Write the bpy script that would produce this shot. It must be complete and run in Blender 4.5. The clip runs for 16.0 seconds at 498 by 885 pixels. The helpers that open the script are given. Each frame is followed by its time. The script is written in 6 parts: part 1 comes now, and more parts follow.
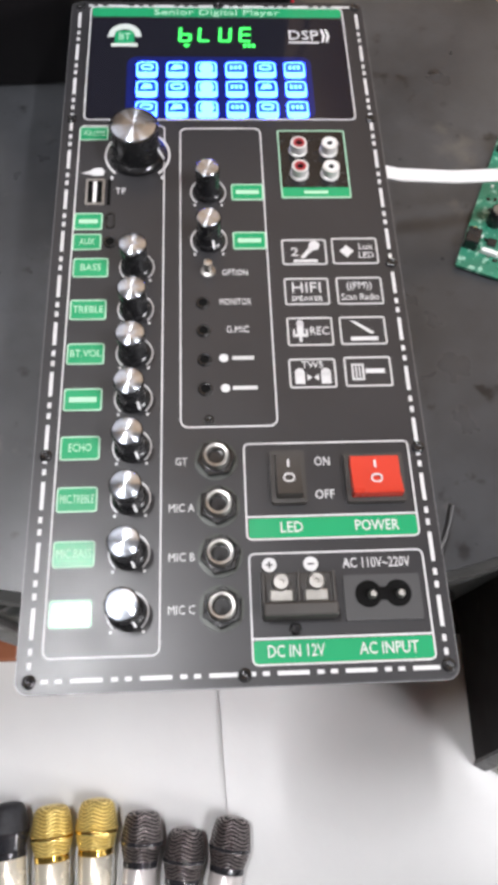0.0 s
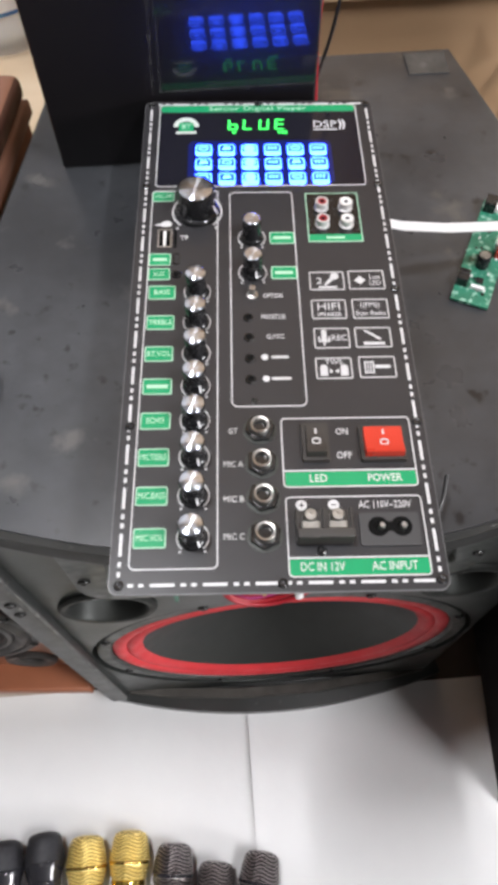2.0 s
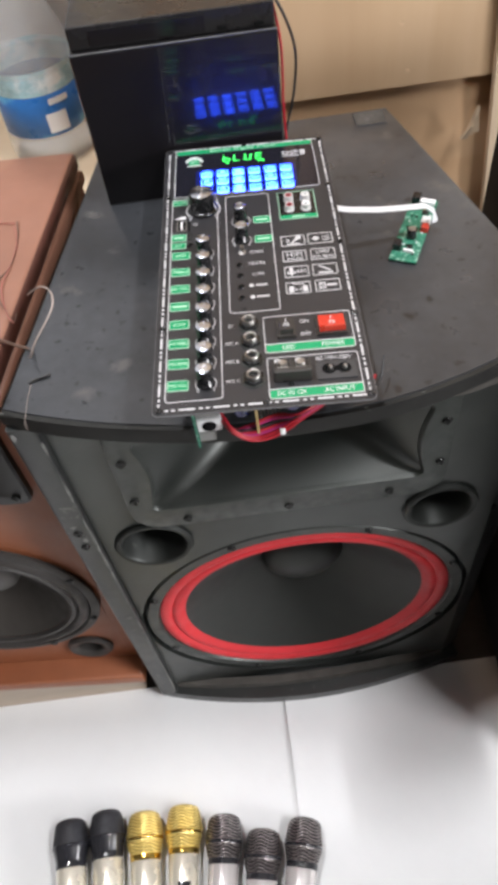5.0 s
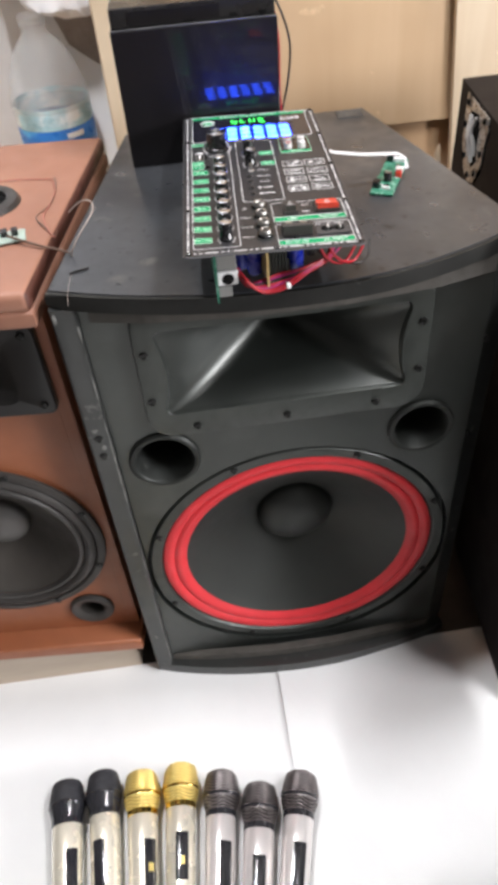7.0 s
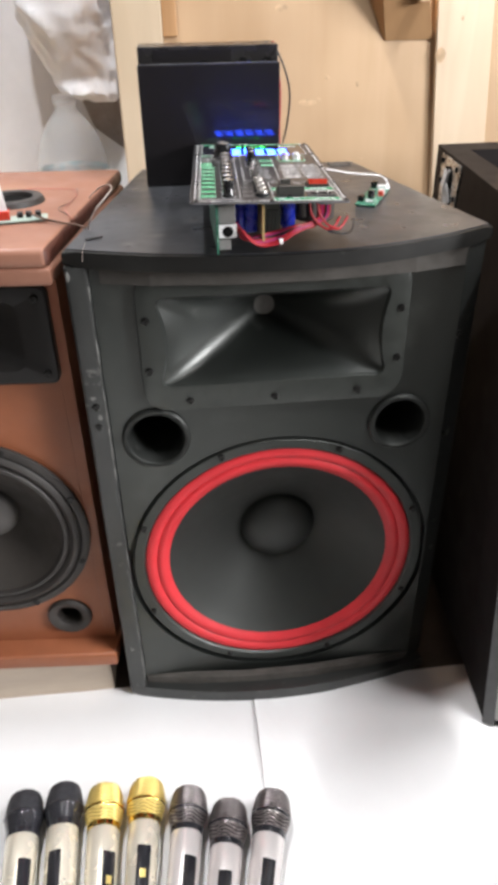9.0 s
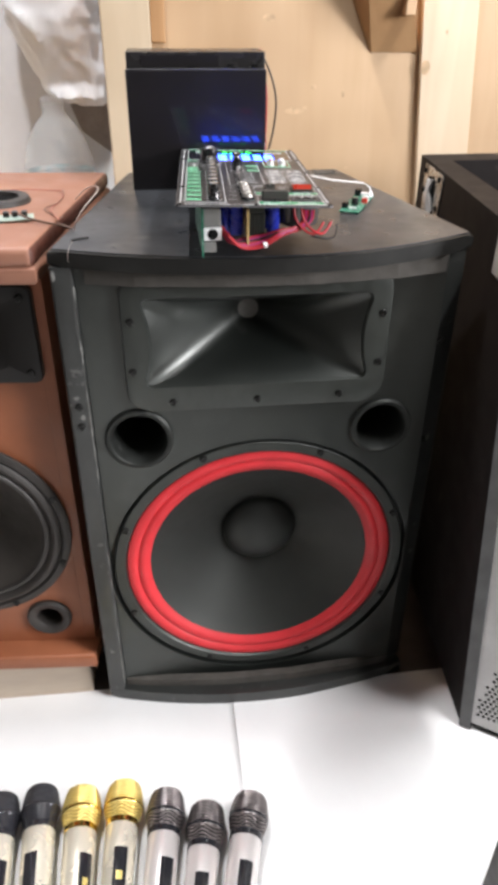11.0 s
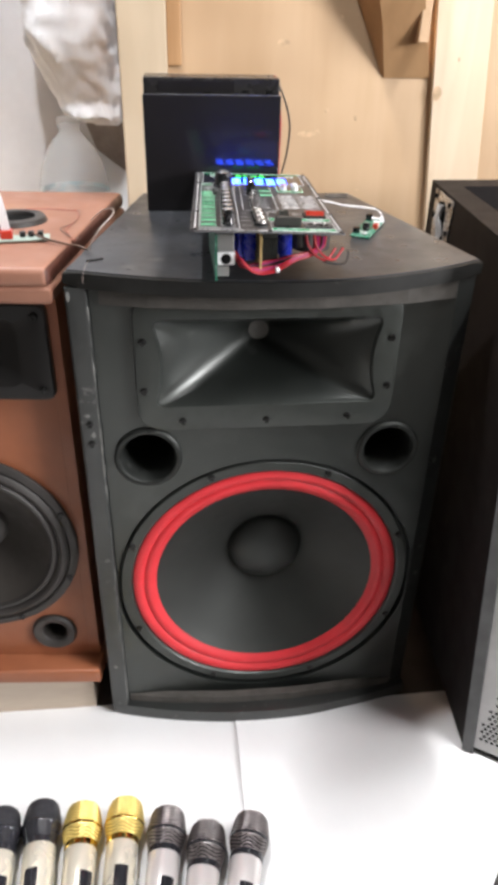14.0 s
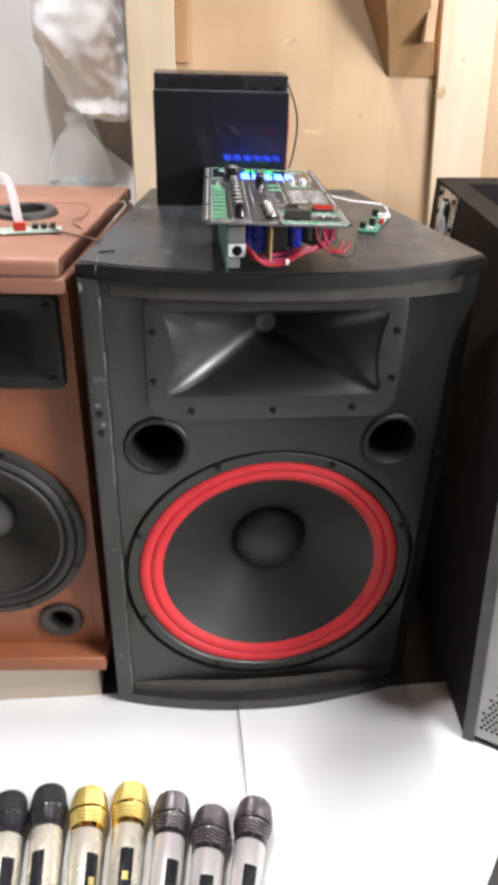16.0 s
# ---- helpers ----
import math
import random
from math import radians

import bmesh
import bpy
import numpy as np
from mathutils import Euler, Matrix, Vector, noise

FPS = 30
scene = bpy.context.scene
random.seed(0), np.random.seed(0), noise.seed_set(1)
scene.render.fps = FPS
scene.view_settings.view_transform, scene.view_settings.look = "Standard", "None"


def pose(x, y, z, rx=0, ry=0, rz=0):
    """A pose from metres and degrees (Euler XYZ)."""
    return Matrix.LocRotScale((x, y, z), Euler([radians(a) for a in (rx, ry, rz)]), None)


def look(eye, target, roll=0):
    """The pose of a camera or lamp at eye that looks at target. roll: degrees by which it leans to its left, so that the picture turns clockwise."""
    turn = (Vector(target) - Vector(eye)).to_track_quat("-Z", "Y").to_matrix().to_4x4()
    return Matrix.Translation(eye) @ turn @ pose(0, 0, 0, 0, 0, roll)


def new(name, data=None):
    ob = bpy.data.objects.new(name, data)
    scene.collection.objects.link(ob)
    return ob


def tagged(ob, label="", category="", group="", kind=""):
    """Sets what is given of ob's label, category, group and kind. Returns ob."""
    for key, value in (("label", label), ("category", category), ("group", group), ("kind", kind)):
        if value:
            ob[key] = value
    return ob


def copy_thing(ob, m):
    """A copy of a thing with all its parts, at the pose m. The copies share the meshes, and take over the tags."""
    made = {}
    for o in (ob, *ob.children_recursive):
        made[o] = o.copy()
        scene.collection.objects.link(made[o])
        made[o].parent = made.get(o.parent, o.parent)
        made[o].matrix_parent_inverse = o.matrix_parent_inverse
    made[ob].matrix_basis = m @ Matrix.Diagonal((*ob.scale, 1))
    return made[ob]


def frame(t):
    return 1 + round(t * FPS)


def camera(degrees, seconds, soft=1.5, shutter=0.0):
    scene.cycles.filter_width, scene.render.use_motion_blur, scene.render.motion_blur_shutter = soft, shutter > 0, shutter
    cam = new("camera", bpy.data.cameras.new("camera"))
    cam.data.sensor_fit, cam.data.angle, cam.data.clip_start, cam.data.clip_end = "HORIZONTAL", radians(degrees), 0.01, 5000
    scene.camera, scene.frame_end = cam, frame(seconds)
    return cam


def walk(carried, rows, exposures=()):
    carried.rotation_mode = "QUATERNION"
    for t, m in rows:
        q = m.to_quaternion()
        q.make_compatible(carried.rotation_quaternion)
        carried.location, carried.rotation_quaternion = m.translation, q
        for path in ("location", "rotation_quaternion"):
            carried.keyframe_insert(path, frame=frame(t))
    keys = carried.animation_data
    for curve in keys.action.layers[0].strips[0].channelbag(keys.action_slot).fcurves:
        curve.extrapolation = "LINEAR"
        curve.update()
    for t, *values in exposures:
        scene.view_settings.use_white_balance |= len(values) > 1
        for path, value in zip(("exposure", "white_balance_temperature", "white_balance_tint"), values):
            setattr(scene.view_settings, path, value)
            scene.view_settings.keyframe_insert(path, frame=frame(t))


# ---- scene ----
cam = camera(38.7, 16.0, soft=5.0, shutter=0.5)
PATH = [
    (0, (-0.019, -0.099, 1.06), (0.085, 0.625, -0.802), 3.2),
    (0.5, (-0.019, -0.115, 1.074), (0.098, 0.656, -0.768), 3.1),
    (1, (-0.022, -0.144, 1.093), (0.075, 0.711, -0.713), 1.0),
    (1.5, (-0.024, -0.157, 1.103), (0.041, 0.743, -0.681), -0.7),
    (2, (-0.033, -0.177, 1.113), (0.019, 0.761, -0.652), -1.2),
    (2.5, (-0.043, -0.194, 1.13), (0.022, 0.779, -0.616), -0.2),
    (3, (-0.053, -0.228, 1.143), (0.034, 0.778, -0.583), -0.4),
    (3.2, (-0.053, -0.236, 1.142), (0.041, 0.772, -0.583), -0.5),
    (5.3, (-0.021, -0.406, 1.173), (-0.046, 0.82, -0.408), -9.4),
    (5.5, (-0.045, -0.409, 1.157), (-0.009, 0.816, -0.424), -7.9),
    (6, (-0.086, -0.478, 1.159), (0.113, 0.779, -0.384), -5.5),
    (6.5, (-0.093, -0.567, 1.138), (0.04, 0.797, -0.318), -6.5),
    (7, (-0.082, -0.619, 1.099), (-0.001, 0.818, -0.289), -5.3),
    (7.5, (-0.108, -0.679, 1.062), (0.017, 0.896, -0.164), -2.8),
    (8, (-0.112, -0.731, 0.98), (0.016, 0.913, -0.152), -1.5),
    (8.5, (-0.119, -0.763, 0.984), (0.02, 0.921, -0.087), -2.0),
    (9, (-0.105, -0.774, 0.977), (0.052, 0.899, -0.108), -1.1),
    (9.5, (-0.105, -0.814, 0.999), (0.07, 0.861, -0.078), -0.4),
    (10, (-0.106, -0.789, 0.984), (0.101, 0.891, -0.082), 0.3),
    (10.2, (-0.104, -0.786, 0.974), (0.095, 0.9, -0.083), -0.3),
    (12.3, (-0.109, -0.782, 0.979), (0.108, 0.882, -0.108), 2.1),
    (12.5, (-0.11, -0.782, 0.98), (0.106, 0.891, -0.094), 1.9),
    (13, (-0.111, -0.782, 0.981), (0.105, 0.896, -0.086), 1.7),
    (13.5, (-0.108, -0.784, 0.982), (0.099, 0.903, -0.071), 1.4),
    (14, (-0.109, -0.785, 0.986), (0.083, 0.915, -0.049), 1.3),
    (14.5, (-0.108, -0.794, 0.985), (0.091, 0.91, -0.043), 1.2),
    (15, (-0.109, -0.804, 0.988), (0.098, 0.905, -0.031), 1.3),
    (15.5, (-0.116, -0.807, 0.986), (0.086, 0.903, -0.032), 1.5),
    (16, (-0.122, -0.803, 0.983), (0.075, 0.897, -0.052), 1.8),
]
EXPOSURES = [(0, 0.22, 6500, 13.5), (1.5, 0.25, 6500, 13.5), (3.0, 0.3, 6480, 13), (5.5, 0.45, 6480, 12.5), (7.0, 0.66, 6520, 12.5), (9.0, 0.78, 6540, 12.4), (12.5, 0.82, 6540, 12.4), (16.0, 0.83, 6540, 12.4)]
walk(cam, [(t, look(eye, target, roll)) for t, eye, target, roll in PATH], EXPOSURES)
LAMP_POWER, LAMP2_POWER, WINDOW_POWER = 26.0, 36.0, 136.0

# ---- world and lamps ----
world = bpy.data.worlds.new("room_air")
scene.world = world
world.use_nodes = True
world.node_tree.nodes["Background"].inputs[0].default_value = (0.9, 0.95, 1.0, 1)
world.node_tree.nodes["Background"].inputs[1].default_value = 0.006


# ---- materials ----
def mat(name, c, rough=0.5, metal=0.0, vary=0.18, scale=9.0, bump=0.15, fine=320.0, stain=None, stain_at=0.62, stain_scale=14.0,
        coat=0.0, spec=0.5, glow=None, power=0.0, stretch=(1, 1, 1), rough_vary=0.12, depth=0.0004, mark=None, mark_at=0.7, mark_scale=40.0):
    """A surface with cloudy tone, fine relief, uneven gloss and, where asked, stains."""
    m = bpy.data.materials.new(name)
    m.use_nodes = True
    t, b = m.node_tree, m.node_tree.nodes["Principled BSDF"]
    tc, mp = t.nodes.new("ShaderNodeTexCoord"), t.nodes.new("ShaderNodeMapping")
    mp.inputs["Scale"].default_value = stretch
    t.links.new(tc.outputs["Object"], mp.inputs[0])

    def cloud(s, detail=4.0):
        n = t.nodes.new("ShaderNodeTexNoise")
        n.inputs["Scale"].default_value, n.inputs["Detail"].default_value = s, detail
        t.links.new(mp.outputs[0], n.inputs["Vector"])
        return n.outputs["Fac"]

    def ramp(src, lo, hi, a, z):
        r = t.nodes.new("ShaderNodeValToRGB")
        r.color_ramp.elements[0].position, r.color_ramp.elements[1].position = lo, hi
        r.color_ramp.elements[0].color, r.color_ramp.elements[1].color = (*a, 1), (*z, 1)
        t.links.new(src, r.inputs[0])
        return r.outputs[0]

    tone = ramp(cloud(scale), 0.3, 0.7, [v * (1 - vary) for v in c], [min(1, v * (1 + vary)) for v in c])
    grain = ramp(cloud(scale * 11, 3.0), 0.25, 0.75, (1 - vary * 0.5,) * 3, (1, 1, 1))
    mix = t.nodes.new("ShaderNodeMix")
    mix.data_type, mix.blend_type = "RGBA", "MULTIPLY"
    mix.inputs[0].default_value = 1.0
    t.links.new(tone, mix.inputs[6])
    t.links.new(grain, mix.inputs[7])
    colour = mix.outputs[2]
    for tint, start, size in ((stain, stain_at, stain_scale), (mark, mark_at, mark_scale)):
        if tint:
            m2 = t.nodes.new("ShaderNodeMix")
            m2.data_type = "RGBA"
            t.links.new(ramp(cloud(size, 6.0), start, start + 0.09, (0, 0, 0), (1, 1, 1)), m2.inputs[0])
            t.links.new(colour, m2.inputs[6])
            m2.inputs[7].default_value = (*tint, 1)
            colour = m2.outputs[2]
    t.links.new(colour, b.inputs["Base Color"])
    rr = ramp(cloud(scale * 3), 0.3, 0.7, (max(0.02, rough - rough_vary),) * 3, (min(1, rough + rough_vary),) * 3)
    t.links.new(rr, b.inputs["Roughness"])
    b.inputs["Metallic"].default_value = metal
    b.inputs["Specular IOR Level"].default_value = spec
    b.inputs["Coat Weight"].default_value = coat
    if bump:
        bp = t.nodes.new("ShaderNodeBump")
        bp.inputs["Strength"].default_value, bp.inputs["Distance"].default_value = bump, depth
        t.links.new(cloud(fine, 2.0), bp.inputs["Height"])
        t.links.new(bp.outputs[0], b.inputs["Normal"])
    if glow:
        b.inputs["Emission Color"].default_value = (*glow, 1)
        b.inputs["Emission Strength"].default_value = power
    return m


def wood(name, c, dark, along="z", grain=26.0, knots=True):
    """Sawn softwood or plywood: long grain along one axis, a few knots, small scuffs."""
    m = bpy.data.materials.new(name)
    m.use_nodes = True
    t, b = m.node_tree, m.node_tree.nodes["Principled BSDF"]
    tc, mp = t.nodes.new("ShaderNodeTexCoord"), t.nodes.new("ShaderNodeMapping")
    mp.inputs["Scale"].default_value = {"z": (1, 1, 0.09), "x": (0.09, 1, 1), "y": (1, 0.09, 1)}[along]
    t.links.new(tc.outputs["Object"], mp.inputs[0])
    n = t.nodes.new("ShaderNodeTexNoise")
    n.inputs["Scale"].default_value, n.inputs["Detail"].default_value, n.inputs["Distortion"].default_value = grain, 6.0, 1.2
    t.links.new(mp.outputs[0], n.inputs["Vector"])
    r = t.nodes.new("ShaderNodeValToRGB")
    r.color_ramp.elements[0].position, r.color_ramp.elements[1].position = 0.32, 0.68
    r.color_ramp.elements[0].color, r.color_ramp.elements[1].color = (*dark, 1), (*c, 1)
    t.links.new(n.outputs["Fac"], r.inputs[0])
    big = t.nodes.new("ShaderNodeTexNoise")
    big.inputs["Scale"].default_value = 3.5
    t.links.new(tc.outputs["Object"], big.inputs["Vector"])
    r2 = t.nodes.new("ShaderNodeValToRGB")
    r2.color_ramp.elements[0].position, r2.color_ramp.elements[1].position = 0.3, 0.7
    r2.color_ramp.elements[0].color, r2.color_ramp.elements[1].color = (0.74, 0.70, 0.65, 1), (1, 1, 1, 1)
    t.links.new(big.outputs["Fac"], r2.inputs[0])
    mix = t.nodes.new("ShaderNodeMix")
    mix.data_type, mix.blend_type = "RGBA", "MULTIPLY"
    mix.inputs[0].default_value = 1.0
    t.links.new(r.outputs[0], mix.inputs[6])
    t.links.new(r2.outputs[0], mix.inputs[7])
    out = mix.outputs[2]
    if knots:
        v = t.nodes.new("ShaderNodeTexVoronoi")
        v.inputs["Scale"].default_value = 5.2
        sq = t.nodes.new("ShaderNodeMapping")
        sq.inputs["Scale"].default_value = {"z": (1, 0.01, 0.8), "x": (0.8, 0.01, 1), "y": (1, 0.8, 0.01)}[along]
        t.links.new(tc.outputs["Object"], sq.inputs[0])
        t.links.new(sq.outputs[0], v.inputs["Vector"])
        kr = t.nodes.new("ShaderNodeValToRGB")
        kr.color_ramp.elements[0].position, kr.color_ramp.elements[1].position = 0.03, 0.085
        kr.color_ramp.elements[0].color, kr.color_ramp.elements[1].color = (1, 1, 1, 1), (0, 0, 0, 1)
        t.links.new(v.outputs["Distance"], kr.inputs[0])
        m2 = t.nodes.new("ShaderNodeMix")
        m2.data_type = "RGBA"
        m2.inputs[7].default_value = (dark[0] * 0.55, dark[1] * 0.48, dark[2] * 0.4, 1)
        sc = t.nodes.new("ShaderNodeMath")
        sc.operation = "MULTIPLY"
        sc.inputs[1].default_value = 0.55
        t.links.new(kr.outputs[0], sc.inputs[0])
        t.links.new(sc.outputs[0], m2.inputs[0])
        t.links.new(out, m2.inputs[6])
        out = m2.outputs[2]
    t.links.new(out, b.inputs["Base Color"])
    b.inputs["Roughness"].default_value = 0.62
    bp = t.nodes.new("ShaderNodeBump")
    bp.inputs["Strength"].default_value, bp.inputs["Distance"].default_value = 0.25, 0.0008
    t.links.new(n.outputs["Fac"], bp.inputs["Height"])
    t.links.new(bp.outputs[0], b.inputs["Normal"])
    return m


M_sheet = mat("white_paper", (0.77, 0.77, 0.765), 0.55, vary=0.03, scale=4, bump=0.25, fine=60, depth=0.001)
M_floor = mat("dusty_concrete", (0.075, 0.06, 0.05), 0.8, vary=0.25, bump=0.4)
M_plaster = mat("white_plaster", (0.83, 0.82, 0.83), 0.8, vary=0.06, scale=5, bump=0.3, fine=80)
M_wallpaint = mat("dim_wall_paint", (0.09, 0.085, 0.08), 0.8, vary=0.08, scale=3, bump=0.2)
M_pine = wood("pine_board", (0.635, 0.448, 0.281), (0.57, 0.39, 0.232), grain=14.0, knots=False)
M_pine2 = wood("pale_pine_stud", (0.79, 0.64, 0.465), (0.72, 0.56, 0.39), grain=20.0, knots=False)
M_backing = wood("orange_tan_board", (0.72, 0.49, 0.30), (0.64, 0.42, 0.245), along="x", grain=10.0, knots=False)
M_black = mat("black_cabinet_paint", (0.0138, 0.0160, 0.0145), 0.36, spec=0.85, vary=0.3, scale=7, bump=0.45, fine=520, stain=(0.06, 0.062, 0.057), stain_at=0.70, stain_scale=55, rough_vary=0.06, mark=(0.028, 0.031, 0.028), mark_at=0.56, mark_scale=9)
M_top = mat("dusty_black_vinyl", (0.0400, 0.0422, 0.0465), 0.33, spec=0.5, vary=0.45, scale=9, bump=0.14, fine=620, stain=(0.010, 0.010, 0.011), stain_at=0.625, stain_scale=80, rough_vary=0.07, mark=(0.085, 0.082, 0.078), mark_at=0.63, mark_scale=26)
M_edge = mat("scuffed_black_edge", (0.016, 0.016, 0.0145), 0.55, spec=0.3, vary=0.3, scale=20, bump=0.3, fine=500, stain=(0.07, 0.067, 0.06), stain_at=0.69, stain_scale=75, rough_vary=0.05)
M_side = mat("worn_black_side", (0.021, 0.0228, 0.0212), 0.40, vary=0.3, scale=20, bump=0.3, fine=500, spec=0.8, stain=(0.13, 0.13, 0.12), stain_at=0.665, stain_scale=60, rough_vary=0.05)
M_batten = mat("grey_felt_strip", (0.068, 0.062, 0.054), 0.85, vary=0.2, scale=30, bump=0.5)
M_horn = mat("black_horn_plastic", (0.013, 0.0152, 0.0135), 0.38, spec=0.8, vary=0.15, scale=14, bump=0.12, fine=500, rough_vary=0.04, mark=(0.035, 0.037, 0.034), mark_at=0.64, mark_scale=30)
M_flange = mat("matt_horn_flange", (0.019, 0.0222, 0.0195), 0.42, spec=0.8, vary=0.15, scale=30, bump=0.2, stain=(0.05, 0.05, 0.047), stain_at=0.70, stain_scale=60)
M_port = mat("dull_black_port_plastic", (0.010, 0.011, 0.010), 0.52, spec=0.45, vary=0.2, scale=14, bump=0.2, stain=(0.04, 0.04, 0.037), stain_at=0.66, stain_scale=50)
M_cone = mat("black_paper_cone", (0.017, 0.018, 0.0164), 0.50, spec=0.55, vary=0.12, scale=20, bump=0.15, fine=900, rough_vary=0.03)
M_cap = mat("black_dust_cap", (0.019, 0.0205, 0.019), 0.50, rough_vary=0.02, vary=0.15, scale=20, bump=0.15)
M_red = mat("red_rubber_surround", (0.62, 0.026, 0.034), 0.55, vary=0.1, scale=18, bump=0.1)
M_frame = mat("black_steel_frame", (0.021, 0.0235, 0.021), 0.42, spec=0.7, vary=0.2, scale=20)
M_screw = mat("dark_steel_screw", (0.016, 0.016, 0.015), 0.3, metal=0.35, vary=0.2, scale=60)
M_hole = mat("dark_cavity", (0.006, 0.006, 0.006), 0.9, spec=0.1, vary=0.2)
M_brown = mat("reddish_brown_vinyl", (0.32, 0.108, 0.048), 0.5, vary=0.16, scale=5, bump=0.25, fine=380, stain=(0.29, 0.13, 0.07), stain_at=0.66, stain_scale=11)
M_brown_top = mat("worn_tan_vinyl", (0.30, 0.140, 0.091), 0.5, vary=0.14, scale=6, bump=0.3, fine=380, stain=(0.36, 0.19, 0.12), stain_at=0.6, stain_scale=9)
M_bplast = mat("soft_black_plastic", (0.035, 0.031, 0.028), 0.5, vary=0.2, scale=12, bump=0.2)
M_bhorn = mat("gloss_black_plastic", (0.011, 0.0105, 0.010), 0.36, vary=0.1, scale=12, bump=0.03, rough_vary=0.03)
M_bcone = mat("grey_paper_cone", (0.046, 0.040, 0.034), 0.6, vary=0.15, scale=14, bump=0.3)
M_bcap = mat("grey_dust_cap", (0.085, 0.08, 0.076), 0.5, vary=0.1)
M_grey = mat("charcoal_vinyl", (0.0115, 0.0090, 0.0084), 0.65, spec=0.15, rough_vary=0.05, vary=0.15, scale=8, bump=0.5, fine=420, stain=(0.028, 0.023, 0.021), stain_at=0.62, stain_scale=26)
M_steel = mat("perforated_grey_steel", (0.52, 0.51, 0.50), 0.5, metal=0.2, vary=0.14, scale=14, bump=0.2, stain=(0.25, 0.24, 0.23), stain_at=0.64)
M_patch = mat("battered_silver_steel", (0.62, 0.61, 0.59), 0.30, metal=0.8, vary=0.3, scale=60, bump=0.7, fine=90, stain=(0.10, 0.095, 0.09), stain_at=0.56, stain_scale=55, depth=0.002)
M_battery = mat("glossy_black_abs", (0.006, 0.005, 0.006), 0.42, spec=0.25, vary=0.1, scale=8, bump=0.02, rough_vary=0.03, coat=0.85)
M_battery.node_tree.nodes["Principled BSDF"].inputs["Coat Roughness"].default_value = 0.055
M_lid = mat("satin_black_abs", (0.016, 0.015, 0.015), 0.28, vary=0.2, scale=12, bump=0.1)
M_plate = mat("dark_printed_faceplate", (0.028, 0.0275, 0.0300), 0.33, spec=0.4, vary=0.1, scale=14, bump=0.05, fine=900, rough_vary=0.04)
M_plateedge = mat("bare_plate_edge", (0.16, 0.16, 0.165), 0.4, metal=0.3, vary=0.1, scale=40, bump=0.0)
M_scuff = mat("bare_worn_edge", (0.19, 0.19, 0.178), 0.6, vary=0.35, scale=90, bump=0.2)
M_white = mat("white_ink", (0.60, 0.60, 0.61), 0.45, vary=0.05, bump=0.0)
M_green = mat("green_ink", (0.014, 0.29, 0.12), 0.24, vary=0.06, bump=0.0, rough_vary=0.03)
mat_sign = mat("light_grey_ink", (0.55, 0.55, 0.55), 0.45, vary=0.05, bump=0.0)
M_lettergreen = mat("pale_green_ink", (0.36, 0.62, 0.45), 0.4, vary=0.03, bump=0.0)
for m_ in (M_black, M_horn, M_flange, M_cone, M_cap, M_frame, M_port):      # greenish sheen of the old paint
    m_.node_tree.nodes["Principled BSDF"].inputs["Specular Tint"].default_value = (0.965, 1.0, 0.955, 1)
M_window = mat("smoked_acrylic", (0.012, 0.012, 0.018), 0.12, vary=0.05, bump=0.0, rough_vary=0.03)
M_knob = mat("black_knob_plastic", (0.012, 0.012, 0.013), 0.22, vary=0.1, scale=80, bump=0.03)
M_spun = mat("spun_aluminium", (0.60, 0.65, 0.73), 0.25, metal=1.0, vary=0.02, scale=60, bump=0.0, rough_vary=0.01)
tg = M_spun.node_tree.nodes.new("ShaderNodeTangent")          # turned on a lathe: the sheen fans out from the middle
tg.direction_type, tg.axis = "RADIAL", "Z"
M_spun.node_tree.nodes["Principled BSDF"].inputs["Anisotropic"].default_value = 0.75
M_spun.node_tree.links.new(tg.outputs[0], M_spun.node_tree.nodes["Principled BSDF"].inputs["Tangent"])
M_chrome = mat("nickel_plating", (0.42, 0.41, 0.39), 0.38, metal=1.0, vary=0.08, scale=90, bump=0.02)
M_pcb = mat("green_circuit_board", (0.022, 0.17, 0.105), 0.35, vary=0.25, scale=60, bump=0.05, stain=(0.25, 0.44, 0.35), stain_at=0.55, stain_scale=260)
M_redpl = mat("red_plastic", (0.52, 0.040, 0.022), 0.3, vary=0.06, bump=0.02)
M_phono = mat("dull_red_insulator", (0.30, 0.02, 0.03), 0.4, vary=0.1, bump=0.0)
M_ribbon = mat("pale_grey_ribbon", (0.60, 0.60, 0.61), 0.45, vary=0.06, scale=40, bump=0.0)
M_ceil = mat("dim_ceiling_board", (0.30, 0.295, 0.285), 0.8, vary=0.1, scale=3, bump=0.2)
M_tin = mat("dull_tinned_steel", (0.30, 0.30, 0.29), 0.45, metal=0.6, vary=0.1, bump=0.0)
M_dullwire = mat("faded_pink_wire", (0.42, 0.14, 0.11), 0.5, vary=0.1, bump=0.0)
M_redwire = mat("red_wire_sheath", (0.36, 0.012, 0.022), 0.35, vary=0.1, bump=0.0)
M_pinkwire = mat("magenta_wire_sheath", (0.34, 0.02, 0.13), 0.35, vary=0.1, bump=0.0)
M_blackwire = mat("black_wire_sheath", (0.015, 0.014, 0.014), 0.4, vary=0.1, bump=0.0)
M_tanwire = mat("tan_wire_sheath", (0.40, 0.33, 0.29), 0.4, vary=0.1, bump=0.0)
M_darkbrown = mat("dark_red_brown_vinyl", (0.085, 0.030, 0.020), 0.5, vary=0.2, scale=12, bump=0.3)
M_brownwire = mat("brown_wire_sheath", (0.11, 0.065, 0.045), 0.4, vary=0.1, bump=0.0)
